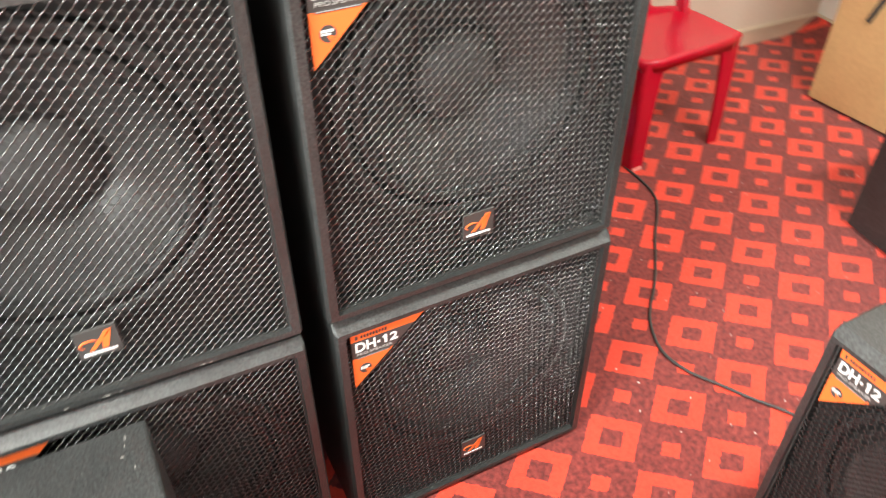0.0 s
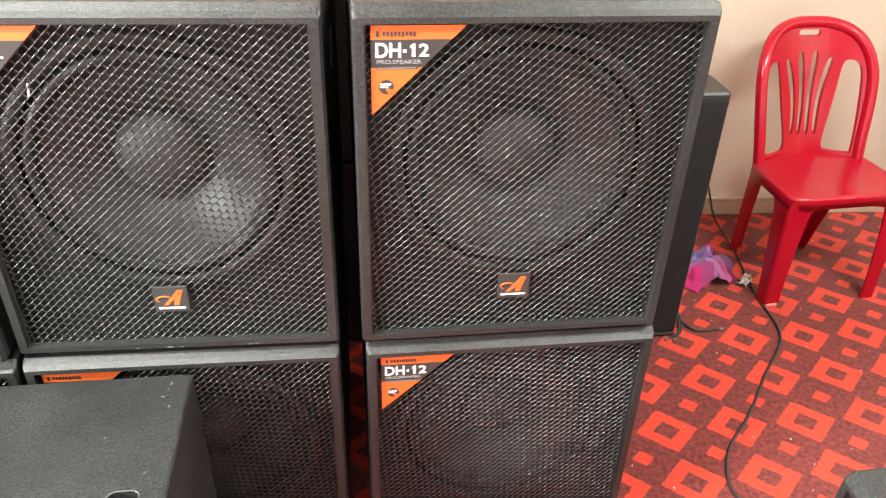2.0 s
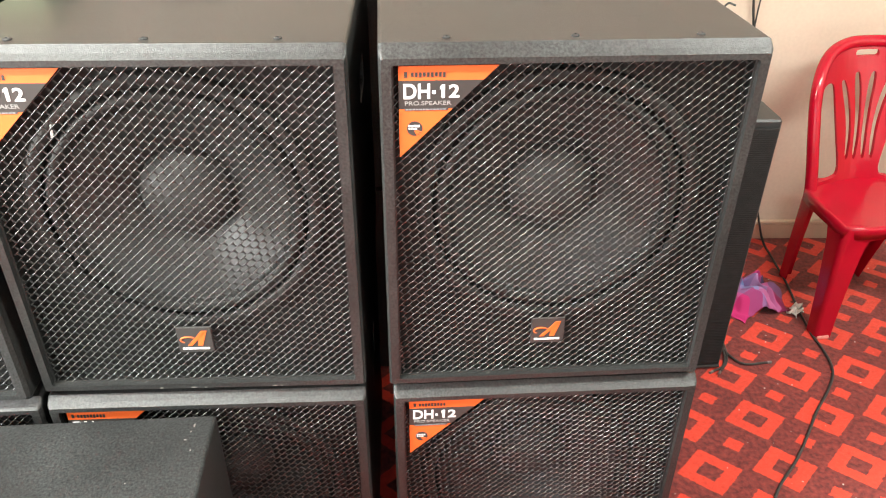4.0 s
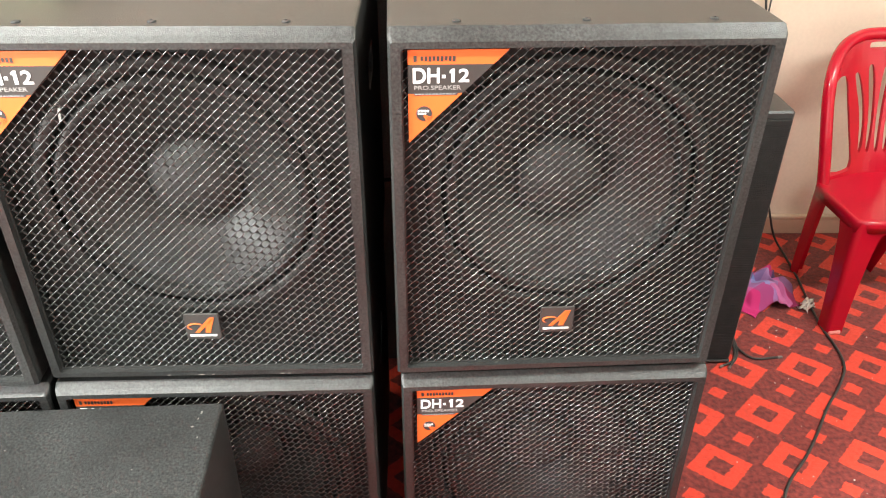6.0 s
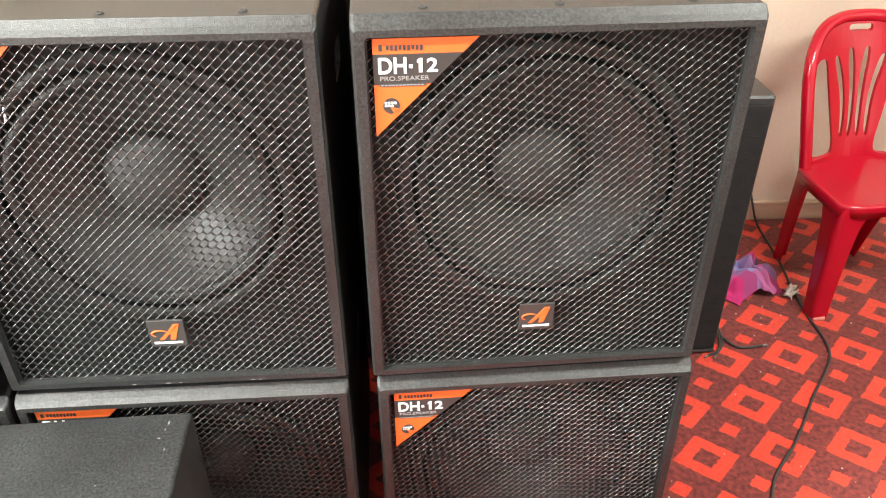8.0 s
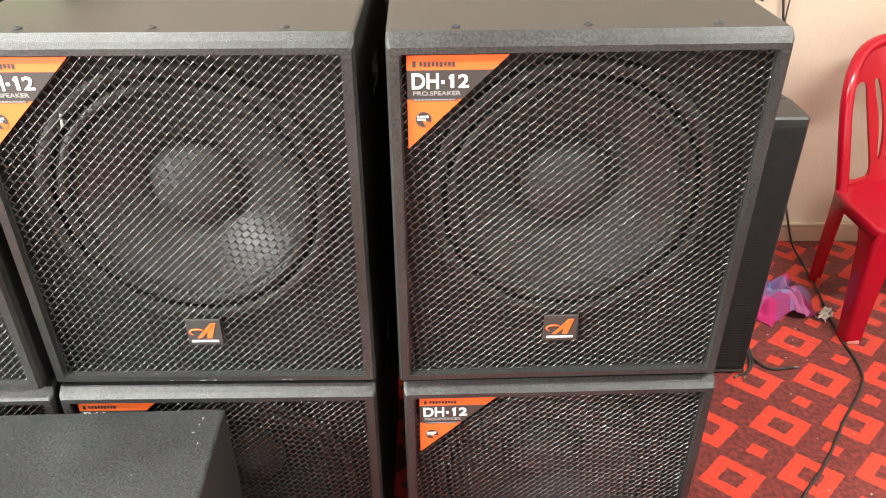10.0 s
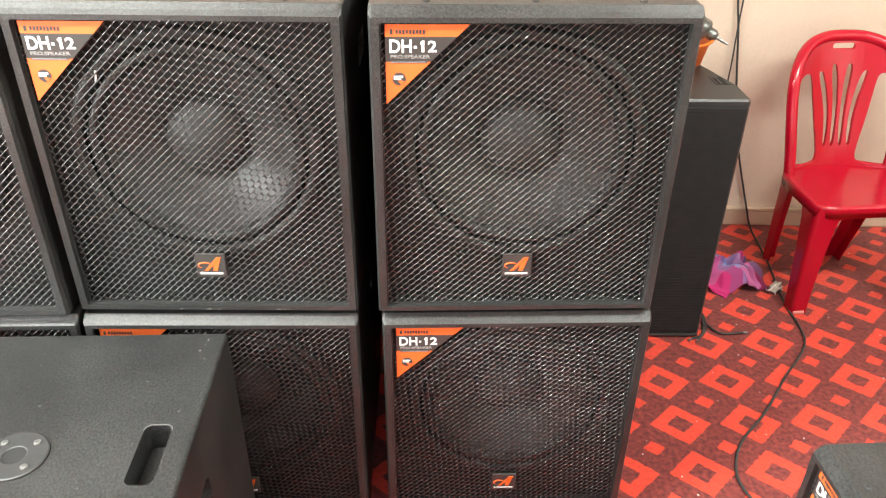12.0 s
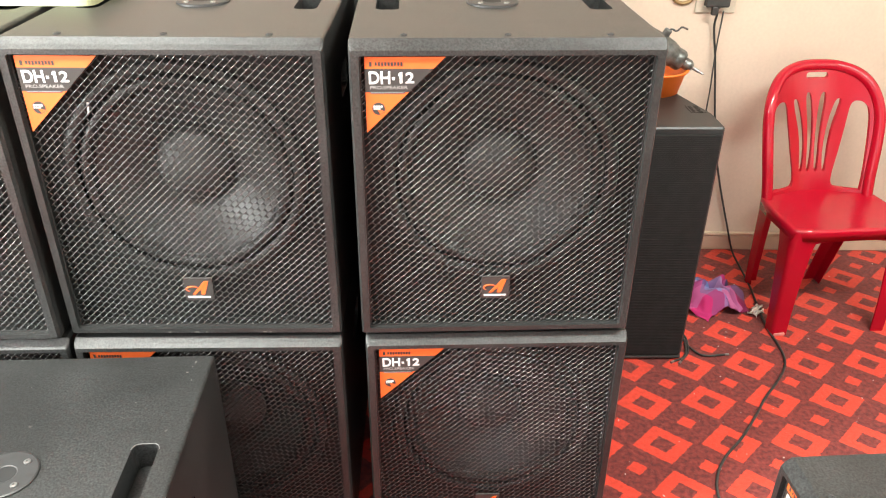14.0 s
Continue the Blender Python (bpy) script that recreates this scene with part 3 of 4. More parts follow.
    for x in (-0.18, 0.0, 0.18):
        part("screw", lathe([(0.0062, 0.0), (0.0062, 0.0012), (0.0045, 0.0024), (0.002, 0.0026), (0.0018, 0.0014), (0, 0.0014)], 14, Matrix.Translation((x, 0.026, SH))), DARKSTEEL, sp)
    so = part("pole_socket", lathe([(0.018, -0.001), (0.018, 0.0032), (0.020, 0.0042), (0.050, 0.0042), (0.0525, 0.003), (0.053, 0.0)], 48, Matrix.Translation((0, 0.294, SH))), DARKSTEEL, sp, "round metal pole socket with four screws")
    # flat disc over the hole; the dark of its depth is put in the colour
    part("socket_hole_shade", lathe([(0.0182, 0.0030), (0.0180, 0.0026), (0, 0.0024)], 32, Matrix.Translation((0, 0.294, SH))), BAFFLE, so)
    for a in (45, 135, 225, 315):
        part("screw", lathe([(0.0060, 0.004), (0.0058, 0.0060), (0.002, 0.0066), (0.0018, 0.0050), (0, 0.0050)], 12, Matrix.Translation((0.037 * math.cos(radians(a)), 0.294 + 0.037 * math.sin(radians(a)), SH))), STEEL, so)
    return sp


first = make_speaker(pose(0.264, -0.001, 0.0, rz=2.6), "black bass loudspeaker on the carpet carrying another one")
first.scale.z = LOWER
for m, tall, label in (
    (pose(0.258, 0.002, UPPER, rz=2.8), 1.0, "black bass loudspeaker stacked on top at the stack's end"),
    (pose(-0.334, -0.024, 0.0, rz=1.6), LOWER, "black bass loudspeaker on the carpet, half hidden behind another"),
    (pose(-0.333, -0.016, UPPER, rz=1.2), 1.0, "black bass loudspeaker stacked on top, pale tray lying on it"),
    (pose(-0.893, -0.045, 0.0, rz=2.5), LOWER, "black bass loudspeaker at the bottom of the far stack"),
    (pose(-0.899, -0.052, UPPER, rz=2.5), 1.0, "black bass loudspeaker on top of the far stack"),
    (pose(-0.555, -0.687, 0.0, rz=3.0), SHORT, "scuffed black bass loudspeaker in front of the stacks, socket on top"),
    (pose(0.757, -0.620, 0.0, rz=-86.0), LOWER, "black bass loudspeaker on the carpet, turned sideways to the stacks"),
    # these two are assumed, added to keep the gap between the stacks dark
    (pose(-0.04, 1.330, 0.0, rz=181.0), LOWER, "black bass loudspeaker added on the carpet to darken the gap behind, turned round"),
    (pose(-0.035, 1.335, UPPER, rz=182.6), 1.0, "black bass loudspeaker added on top to darken the gap behind, turned round"),
    (pose(1.945, -0.311, 0.0, rz=-5.0), LOWER, "black bass loudspeaker on the carpet beside the cardboard box"),
):
    made = tagged(copy_thing(first, m), label)
    made.scale.z = tall
    if "scuffed" in label:
        for x, y, sx, sy in ((0.243, 0.588, 0.0020, 0.0045), (0.240, 0.574, 0.0012, 0.0025), (0.234, 0.556, 0.0030, 0.0018), (0.247, 0.532, 0.0013, 0.0028), (0.16, 0.47, 0.0014, 0.0012), (-0.05, 0.52, 0.0016, 0.0010)):
            bm = bmesh.new()
            bmesh.ops.create_icosphere(bm, subdivisions=1, radius=1, matrix=Matrix.Translation((x, y, SH)) @ Matrix.Diagonal((sx, sy, 0.0006, 1)))
            part("paint_chip", bm, CHIP, made, "pale chip in the paint")
        for x in (-0.212, 0.212):
            rimline = [(x + a, 0.294 + b, SH - 0.0004) for a, b in rounded(0, 0, 0.048, 0.132, 0.014) if b > 0.035]
            part("worn_rim", tube(rimline, 0.0011, 6), STEEL, made, "worn pale rim of the handle slot")
    if "pale tray" in label:
        bm = bmesh.new()
        box(bm, -0.002, 0.002, 0.012, 0.0145, -0.011, 0.011, 0.0008, m=pose(-0.150, 0.0, 0.484, ry=8))
        part("paper_tag", bm, WHITE, made, "small white paper tag behind the grille")
        for x, w in ((-0.075, 0.004), (-0.02, 0.007), (0.0, 0.003), (0.118, 0.005), (0.13, 0.003)):
            bm = bmesh.new()
            bmesh.ops.create_icosphere(bm, subdivisions=1, radius=1, matrix=Matrix.Translation((x, FACE, 0.0175)) @ Matrix.Diagonal((w, 0.0006, 0.0014, 1)))
            part("paint_chip", bm, CHIP, made, "pale chip in the paint")

# ---- red plastic chair ----
def make_chair(m):
    ch = thing("plastic_chair", m, "glossy red moulded plastic chair with slatted back", "chair")
    SZ = 0.405

    def seat_outline(inset=0.0):
        pts = [(-0.213, -0.176), (-0.155, -0.194), (0.155, -0.194), (0.213, -0.176), (0.210, 0.0), (0.205, 0.06), (0.13, 0.128), (-0.13, 0.128), (-0.205, 0.06), (-0.210, 0.0)]
        c = [Vector((x, y, 0)) for x, y in pts]
        return [(p.x * (1 - inset), p.y * (1 - inset)) for p in c]

    bm = bmesh.new()
    levels = [(0.0, -0.040), (-0.012, -0.012), (0.0, -0.002), (0.03, 0.0), (0.10, -0.003), (0.35, -0.010), (0.7, -0.014)]
    rings = [[bm.verts.new((x, y, SZ + dz)) for x, y in seat_outline(i)] for i, dz in levels]
    n = len(rings[0])
    for a, b in zip(rings, rings[1:]):
        for i in range(n):
            bm.faces.new((a[i], a[(i + 1) % n], b[(i + 1) % n], b[i]))
    bm.faces.new(rings[-1])
    low = [bm.verts.new((v.co.x * 0.96, v.co.y * 0.96, SZ - 0.018)) for v in rings[0]]
    for i in range(n):
        bm.faces.new((rings[0][i], low[i], low[(i + 1) % n], rings[0][(i + 1) % n]))
    bm.faces.new(low)
    seat = part("seat", bm, REDPLASTIC, ch, "", True)

    # legs: hollow angle sections with a rounded ridge, splayed, tapered and flared into the seat
    def leg(x0, y0, x1, y1, w0, w1, sx, sy, name="leg"):
        bm = bmesh.new()
        rows = []
        for k in range(13):
            t = k / 12
            x, y, z, w = x0 + (x1 - x0) * t, y0 + (y1 - y0) * t, (SZ - 0.010) * (1 - t), w1 + (w0 - w1) * (1 - t) ** 1.7 + 0.022 * max(0.0, 1 - t * 6) ** 2
            th, rad = 0.006, 0.24 * w
            prof = [(sx * w, sy * 0.003)]
            for q in range(7):
                a = math.pi / 2 * q / 6
                prof.append((sx * rad * (1 - math.sin(a)), sy * rad * (1 - math.cos(a))))
            prof += [(sx * 0.003, sy * w), (sx * th, sy * w)]
            for q in range(7):
                a = math.pi / 2 * (1 - q / 6)
                prof.append((sx * (th + (rad - th) * (1 - math.sin(a))), sy * (th + (rad - th) * (1 - math.cos(a)))))
            prof.append((sx * w, sy * (th + 0.003)))
            rows.append([bm.verts.new((x + a, y + b, z)) for a, b in prof])
        n = len(rows[0])
        for a, b in zip(rows, rows[1:]):
            for i in range(n):
                bm.faces.new((a[i], a[(i + 1) % n], b[(i + 1) % n], b[i]))
        bm.faces.new(rows[0]), bm.faces.new(rows[-1][::-1])
        ob = part(name, bm, REDPLASTIC, ch, "", True)
        ob.data.set_sharp_from_angle(angle=radians(50))
        return ob

    l1 = leg(-0.214, -0.186, -0.205, -0.196, 0.088, 0.054, 1, 1)
    leg(0.214, -0.186, 0.205, -0.198, 0.088, 0.050, -1, 1)
    leg(-0.200, 0.080, -0.135, 0.172, 0.062, 0.046, 1, -1)
    leg(0.168, 0.080, 0.146, 0.164, 0.062, 0.046, -1, -1)
    bm = bmesh.new()
    box(bm, -0.198, -0.158, -0.1995, -0.188, 0.001, 0.013, 0.004)
    part("worn_foot", bm, PALEPLASTIC, l1, "worn pale foot of the leg")
    # aprons that arch between the legs
    for y, flip in ((-0.180, 1), (0.085, -1)):
        outline = [(-0.17, SZ - 0.012), (0.17, SZ - 0.012), (0.17, SZ - 0.10), (0.155, SZ - 0.075), (0.125, SZ - 0.056), (0.08, SZ - 0.050), (-0.08, SZ - 0.050), (-0.125, SZ - 0.056), (-0.155, SZ - 0.075), (-0.17, SZ - 0.10)]
        part("apron", prism(outline, y, y + 0.008), REDPLASTIC, seat)

    # backrest: outline with openings, cut into small facets and bent
    def bend(u, v):
        return Vector((u * 1.02, 0.116 + 0.118 * (v / 0.4) + 0.02 * (v / 0.4) ** 2 - 1.7 * u * u, SZ + v * 1.030 - 0.004))

    half = [(0.186, -0.02), (0.190, 0.06), (0.198, 0.14), (0.2035, 0.22), (0.202, 0.27), (0.190, 0.32), (0.166, 0.36), (0.130, 0.386), (0.085, 0.399), (0.04, 0.404)]
    outer = half + [(-u, v) for u, v in reversed(half)]
    holes = [
        [(0.085, 0.012), (0.150, 0.010), (0.160, 0.020), (0.166, 0.10), (0.170, 0.20), (0.168, 0.262), (0.156, 0.286), (0.135, 0.294), (0.114, 0.280), (0.100, 0.21), (0.085, 0.13), (0.071, 0.06), (0.070, 0.026)],
    ]
    holes.append([(-u, v) for u, v in reversed(holes[0])])
    for bu, tu, tv in ((-0.042, -0.077, 0.292), (-0.0145, -0.027, 0.310), (0.0145, 0.027, 0.310), (0.042, 0.077, 0.292)):
        lo, hi = Vector((bu, 0.066)), Vector((tu, tv))
        left, right = [], []
        for k in range(7):
            t = k / 6
            bow = 0.006 * math.sin(math.pi * t) * (-1 if bu < 0 else 1) * (2 if abs(bu) > 0.03 else 1)
            c = lo.lerp(hi, t)
            w = (0.0070 + 0.0052 * t) * (0.62 if k in (0, 6) else 1)
            left.append((c.x - bow - w, c.y)), right.append((c.x - bow + w, c.y))
        holes.append(right + left[::-1])
    slot = rounded(0, 0.366, 0.078, 0.020, 0.0095)
    holes.append(slot)
    def soften(loop):
        ring = [Vector((u, v, 0)) for u, v in loop]
        fine = spline(ring[-2:] + ring + ring[:2], 4)
        return [(p.x, p.y) for p in fine[8:8 + 4 * len(ring)]]

    holes = [soften(h) for h in holes[:-1]] + holes[-1:]
    bm = bmesh.new()
    sheet_with_holes(bm, outer, holes, lambda u, v: (u, 0, v))
    for k in range(-9, 10):
        bmesh.ops.bisect_plane(bm, geom=bm.verts[:] + bm.edges[:] + bm.faces[:], plane_co=(k * 0.022, 0, 0), plane_no=(1, 0, 0), dist=1e-5)
    for k in range(0, 10):
        bmesh.ops.bisect_plane(bm, geom=bm.verts[:] + bm.edges[:] + bm.faces[:], plane_co=(0, 0, 0.02 + k * 0.042), plane_no=(0, 0, 1), dist=1e-5)
    for v in bm.verts:
        v.co = bend(v.co.x, v.co.z)
    ext = bmesh.ops.extrude_face_region(bm, geom=bm.faces[:])
    bmesh.ops.translate(bm, vec=(0, 0.013, 0.002), verts=[g for g in ext["geom"] if isinstance(g, bmesh.types.BMVert)])
    back = part("backrest", bm, REDPLASTIC, ch, "arched back with fanned slats and a hand slot")
    rim = [bend(u * 0.965, v * 0.985) + Vector((0, 0.003, 0)) for u, v in outer]
    bm = tube(spline(rim, 4), 0.0185, 14)
    part("rim", bm, REDPLASTIC, back, "", True)
    return ch


make_chair(pose(1.462, 1.056, 0.0, rz=6.0))


# ---- full-range speaker behind the stack ----
def make_back_speaker(m):
    sp = thing("stage_speaker", m, "tall black stage speaker with tapered rear, bowl on top", "loudspeaker")
    plan = [(-0.215, 0.0), (0.215, 0.0), (0.222, 0.008), (0.222, 0.115), (0.140, 0.44), (-0.140, 0.44), (-0.222, 0.115), (-0.222, 0.008)]
    bm = bmesh.new()
    h = 0.797
    bot = [bm.verts.new((x, y + 0.004, 0.0)) for x, y in plan]
    a = [bm.verts.new((x, y + 0.004, h - 0.006)) for x, y in plan]
    t = [bm.verts.new((x * 0.98, 0.008 + y * 0.97, h)) for x, y in plan]
    n = len(plan)
    for p, q in ((bot, a), (a, t)):
        for i in range(n):
            bm.faces.new((p[i], p[(i + 1) % n], q[(i + 1) % n], q[i]))
    bm.faces.new(t), bm.faces.new(bot[::-1])
    part("cabinet", bm, BACKCAB, sp)
    bm = bmesh.new()
    box(bm, -0.212, 0.212, -0.006, 0.003, 0.02, h - 0.018, 0.003)
    gr = part("grille", bm, MESHCLOTH, sp, "black cloth front with faint level ribs")
    bm = bmesh.new()
    for k in range(128):
        z = 0.028 + k * 0.0058
        box(bm, -0.208, 0.208, -0.0070, -0.005, z, z + 0.0030)
    tagged(part("ribs", bm, MESHCLOTH, gr), kind="stuff")
    bm = bmesh.new()
    box(bm, -0.215, 0.215, -0.009, 0.003, 0.008, 0.016, 0.002)
    part("trim", bm, DARKPRINT, sp)
    # printed marking on the top
    bm = bmesh.new()
    for x0, x1, y0, y1 in ((0.160, 0.163, 0.125, 0.190), (0.160, 0.206, 0.125, 0.128)):
        box(bm, x0, x1, y0, y1, h - 0.001, h + 0.0006)
    for k in range(5):
        box(bm, 0.168, 0.176 + 0.002 * (k % 2), 0.133 + 0.0110 * k, 0.140 + 0.0110 * k, h - 0.001, h + 0.0006)
        box(bm, 0.184, 0.198 - 0.003 * (k % 2), 0.131 + 0.0120 * k, 0.140 + 0.0120 * k, h - 0.001, h + 0.0006)
    part("print_strip", bm, BAFFLE, sp)
    return sp


make_back_speaker(pose(0.712, 0.706, 0.0, rz=1.5))

# orange bowl with a drill on that speaker
BX, BY, BZ = 0.796, 1.058, 0.7975
bowl = thing("plastic_bowl", pose(BX, BY, BZ), "orange plastic bowl holding an old drill", "bowl")
part("shell", lathe([(0, 0.003), (0.070, 0.003), (0.086, 0.012), (0.102, 0.072), (0.114, 0.076), (0.115, 0.070), (0.106, 0.066), (0.090, 0.0), (0, 0.0)], 40), ORANGEPLASTIC, bowl, "", True)
drill = thing("power_drill", pose(BX + 0.022, BY - 0.01, BZ + 0.128, 0, 27, -12), "grey metal hand drill lying in the bowl", "drill")
drill.scale = (1.06, 1.06, 1.06)
turn = Matrix.Rotation(radians(90), 4, "Y")
part("motor_housing", lathe([(0, -0.10), (0.032, -0.098), (0.040, -0.08), (0.041, -0.02), (0.038, 0.02), (0.030, 0.045), (0.022, 0.055), (0, 0.055)], 24, turn), GREYMETAL, drill, "", True)
part("gear_case", lathe([(0.028, 0.040), (0.031, 0.046), (0.031, 0.062), (0.026, 0.070), (0, 0.070)], 20, turn), GREYMETAL, drill, "", True)
part("chuck", lathe([(0.014, 0.066), (0.017, 0.072), (0.017, 0.092), (0.011, 0.102), (0, 0.102)], 16, turn), GREYMETAL, drill)
part("drill_bit", lathe([(0.0050, 0.10), (0.0050, 0.124), (0.0035, 0.128), (0.0035, 0.138), (0, 0.144)], 10, turn), STEEL, drill)
bm = bmesh.new()
box(bm, -0.09, -0.055, -0.016, 0.016, -0.075, -0.02, 0.006)
part("grip", bm, GREYMETAL, drill)
part("wire", tube(spline([(-0.02, 0.0, 0.036), (-0.012, 0.0, 0.060), (0.004, 0.0, 0.064), (0.012, 0.01, 0.078), (0.030, 0.01, 0.082)], 6), 0.0028, 6), CABLE, drill)
bm = bmesh.new()
box(bm, -0.028, -0.006, -0.008, 0.008, 0.036, 0.058, 0.004)
part("switch", bm, GREYMETAL, drill)

# pale plastic tray lying on the middle stacks
tray = thing("plastic_tray", pose(-0.683, 0.346, UPPER + SH + 0.0005, rz=1.5), "pale green plastic tray on the loudspeakers", "tray")
bm = bmesh.new()
r0 = [bm.verts.new((x, y, 0.0)) for x, y in rounded(0, 0, 0.285, 0.26, 0.02)]
r1 = [bm.verts.new((x, y, 0.035)) for x, y in rounded(0, 0, 0.30, 0.275, 0.022)]
r2 = [bm.verts.new((x, y, 0.037)) for x, y in rounded(0, 0, 0.29, 0.265, 0.02)]
r3 = [bm.verts.new((x, y, 0.005)) for x, y in rounded(0, 0, 0.275, 0.25, 0.02)]
for a, b in ((r0, r1), (r1, r2), (r2, r3)):
    for i in range(len(a)):
        j = (i + 1) % len(a)
        bm.faces.new((a[i], a[j], b[j], b[i]))
bm.faces.new(r0[::-1]), bm.faces.new(r3)
part("shell", bm, TRAYPLASTIC, tray)

# ---- wall fittings ----
plate = thing("wall_socket", pose(1.099, ROOM_N, 1.010), "ivory wall socket with black plugs in it", "socket")
bm = bmesh.new()
box(bm, -0.070, 0.070, -0.012, 0.001, -0.058, 0.058, 0.003)
part("plate", bm, IVORY, plate)
bm = bmesh.new()
box(bm, -0.045, 0.038, -0.048, -0.012, -0.034, 0.040, 0.006)
part("plug", bm, CABLE, plate)
bm = bmesh.new()
box(bm, -0.022, 0.000, -0.052, -0.030, -0.060, -0.030, 0.004)
part("plug", bm, CABLE, plate)
rose = thing("wall_rosette", pose(0.982, ROOM_N, 1.022), "round brass-rimmed wall fitting", "wall fitting")
part("rim", lathe([(0.033, 0.0), (0.034, 0.010), (0.040, 0.015), (0.046, 0.010), (0.047, 0.0)], 36, Matrix.Rotation(radians(90), 4, "X")), BRASS, rose, "", True)
part("disc", lathe([(0.034, 0.004), (0, 0.006)], 36, Matrix.Rotation(radians(90), 4, "X")), IVORY, rose)


def lay_cable(name, label, pts, rad):
    ob = part(name, tube(spline(pts, 8), rad, 7), CABLE, None, label, True)
    return tagged(ob, category="cable")


WY = ROOM_N - 0.02
lay_cable("cable", "long black mains cable from the socket across the carpet", [
    (1.098, WY - 0.022, 0.955), (1.104, WY, 0.90), (1.128, WY, 0.79), (1.158, WY, 0.62), (1.190, WY, 0.46), (1.232, WY, 0.31), (1.300, WY, 0.112), (1.330, WY - 0.03, 0.012),
    (1.325, 1.300, 0.005), (1.313, 1.150, 0.005), (1.289, 0.975, 0.005), (1.279, 0.862, 0.005), (1.281, 0.790, 0.005), (1.276, 0.722, 0.005), (1.256, 0.664, 0.005), (1.207, 0.594, 0.005),
    (1.140, 0.514, 0.005), (1.080, 0.430, 0.005), (1.010, 0.340, 0.005), (0.932, 0.255, 0.005), (0.890, 0.183, 0.005), (0.873, 0.110, 0.005), (0.893, 0.035, 0.005), (0.936, -0.030, 0.005), (0.977, -0.094, 0.005), (1.031, -0.169, 0.005), (1.085, -0.260, 0.005)], 0.0040)
lay_cable("cable", "thin black cable hanging from the socket", [
    (1.118, WY - 0.022, 0.965), (1.122, WY - 0.01, 0.92), (1.120, WY - 0.012, 0.86), (1.122, WY - 0.012, 0.76), (1.126, WY - 0.01, 0.65), (1.122, WY - 0.012, 0.40), (1.105, WY - 0.012, 0.10), (1.08, WY - 0.06, 0.005)], 0.0028)
for pts in (
    [(0.84, 1.20, 0.006), (0.950, 0.92, 0.006), (0.966, 0.82, 0.006), (0.981, 0.757, 0.006), (1.013, 0.721, 0.006), (1.084, 0.727, 0.006)],
    [(0.86, 1.17, 0.006), (0.960, 0.86, 0.006), (0.967, 0.78, 0.006), (0.945, 0.715, 0.006), (0.903, 0.688, 0.006)],
    [(0.88, 1.19, 0.006), (0.967, 0.87, 0.006), (0.977, 0.80, 0.006), (0.962, 0.735, 0.006), (0.925, 0.686, 0.006)],
):
    cord = lay_cable("cable", "short loose black cable end on the carpet", pts, 0.0038)
    end, ahead = Vector(pts[-1]), (Vector(pts[-1]) - Vector(pts[-2])).normalized()
    part("tip", tube([end - 0.001 * ahead, end + 0.012 * ahead], 0.0042, 8), STEEL, cord, "bare metal cable tip")

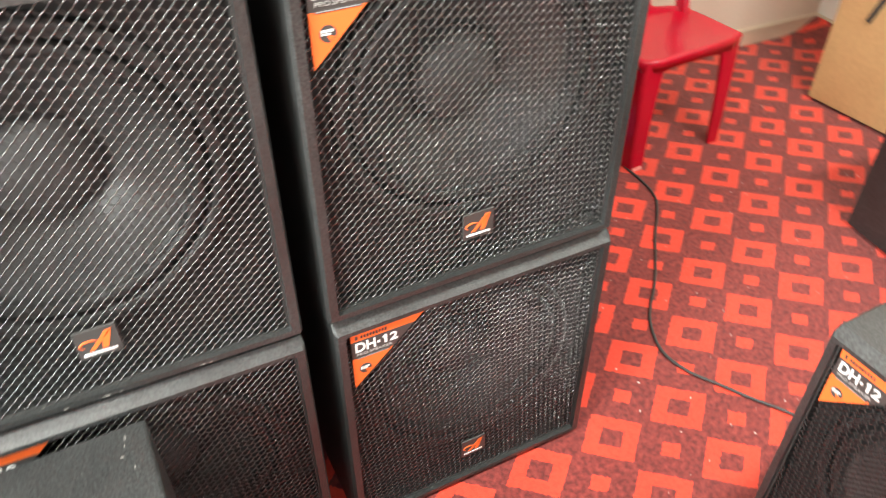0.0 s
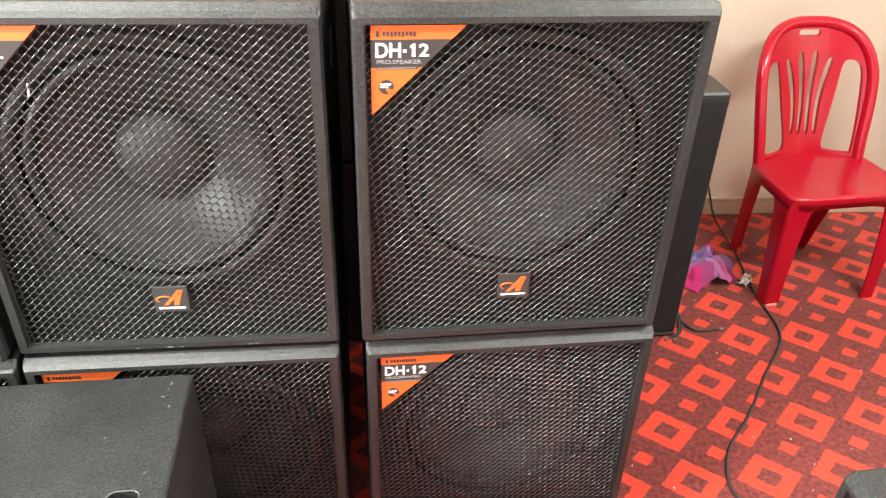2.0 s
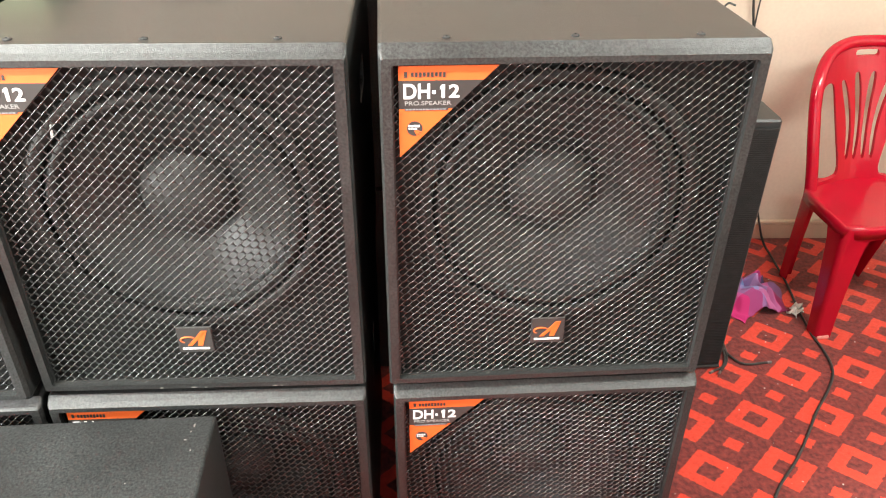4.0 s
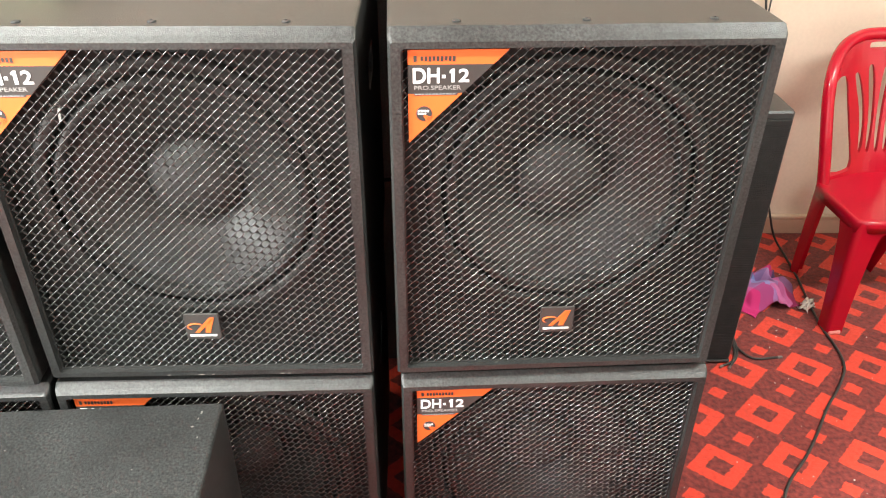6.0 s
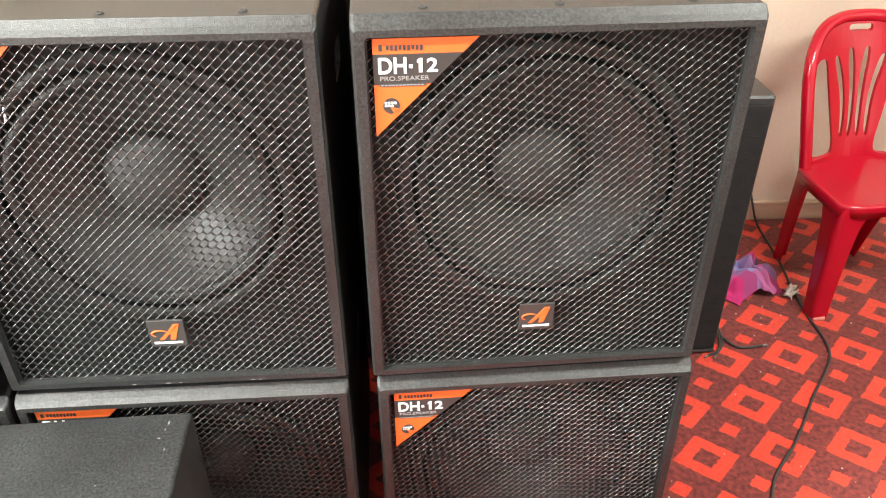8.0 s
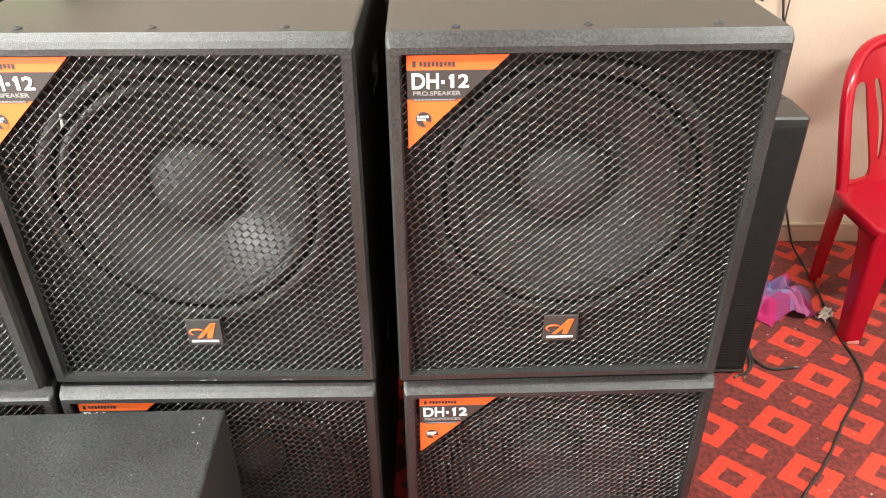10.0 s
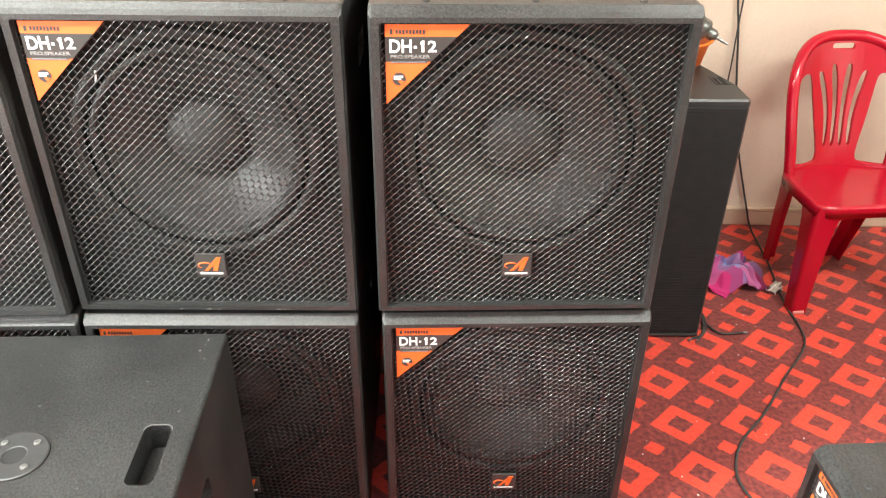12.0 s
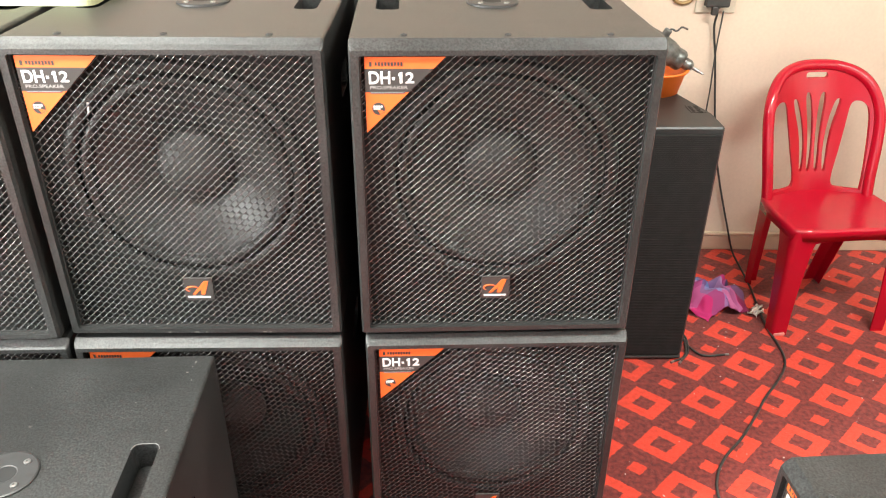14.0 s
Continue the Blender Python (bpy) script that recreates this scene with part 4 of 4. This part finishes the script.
# ---- cloth, tissue and crumbs on the carpet ----
def crumple(name, m, sx, sy, h, material, label, category, seed, cells=44):
    """A soft sheet pushed into a heap: broad folds, a rolled rim and a loose outline."""
    bm = bmesh.new()
    bmesh.ops.create_grid(bm, x_segments=cells, y_segments=cells, size=0.5)
    flat = bm.loops.layers.uv.new("weave")
    for f in bm.faces:
        for lp in f.loops:
            lp[flat].uv = (lp.vert.co.x + 0.5, lp.vert.co.y + 0.5)
    for v in bm.verts:
        x, y = v.co.x, v.co.y
        r = min(1.0, math.hypot(x, y) * 1.7)
        n1 = noise.noise((x * 2.3 + seed, y * 2.3, seed))
        n2 = noise.noise((x * 4.6 + seed, y * 4.6, 2.0))
        edge = 1 + 0.30 * noise.noise((math.atan2(y, x) * 1.2, seed, 1))
        ridge = abs(math.sin(6.5 * x + 4.0 * y + 5 * n1 + seed))
        fold = 0.25 + 0.75 * (1 - (1 - ridge) ** 2) + 0.35 * n2
        v.co = Vector((x * sx * edge + 0.035 * n2, y * sy * edge + 0.035 * n1, 0.004 + h * max(0.0, 1 - r ** 4) * max(0.05, fold) + 0.006 * abs(n2)))
    ext = bmesh.ops.extrude_face_region(bm, geom=bm.faces[:])
    bmesh.ops.translate(bm, vec=(0, 0, -0.003), verts=[g for g in ext["geom"] if isinstance(g, bmesh.types.BMVert)])
    ob = part(name, bm, material, None, label, True)
    ob.matrix_basis = m
    return tagged(ob, category=category)


crumple("cloth", pose(1.130, 1.050, 0.0, rz=20), 0.20, 0.20, 0.078, CLOTH, "crumpled pink and violet checked cloth on the carpet", "cloth", 3.0)
crumple("tissue", pose(1.275, 0.982, 0.0, rz=40), 0.044, 0.034, 0.020, TISSUE, "small crumpled white tissue on the carpet", "tissue", 7.0, 12)
bm = bmesh.new()
rnd = random.Random(4)
for k in range(150):
    x, y, s = rnd.uniform(0.62, 2.1), rnd.uniform(-0.3, 1.42), rnd.uniform(0.0008, 0.0022)
    bmesh.ops.create_icosphere(bm, subdivisions=1, radius=s, matrix=Matrix.Translation((x, y, s * 0.6)) @ Matrix.Rotation(rnd.uniform(0, 6), 4, "Z") @ Matrix.Diagonal((rnd.uniform(0.7, 2.2), 1, 0.5, 1)))
tagged(part("crumbs", bm, TISSUE), "tiny pale crumbs and lint on the carpet", "litter", kind="stuff")

# ---- cardboard box by the white wall ----
card = thing("cardboard_box", pose(2.212, 0.982, 0.0, rz=7.0), "tall plain brown cardboard box standing on the carpet", "box")
bm = bmesh.new()
box(bm, 0.0, 0.40, -0.62, 0.0, 0.012, 0.95, 0.004)
part("carton", bm, CARD, card)
# black block below the carton: the shade of the gap, built as a solid
bm = bmesh.new()
box(bm, 0.02, 0.38, -0.60, -0.02, 0.0, 0.013)
part("gap_shade_block", bm, BAFFLE, card)
bm = bmesh.new()
box(bm, -0.010, 0.0, -0.010, 0.010, -0.075, 0.075, 0.004, m=Matrix.Translation((0, -0.150, 0.435)) @ Matrix.Rotation(radians(18), 4, "X"))
part("carry_handle", bm, CABLE, card, "dark plastic carry handle")
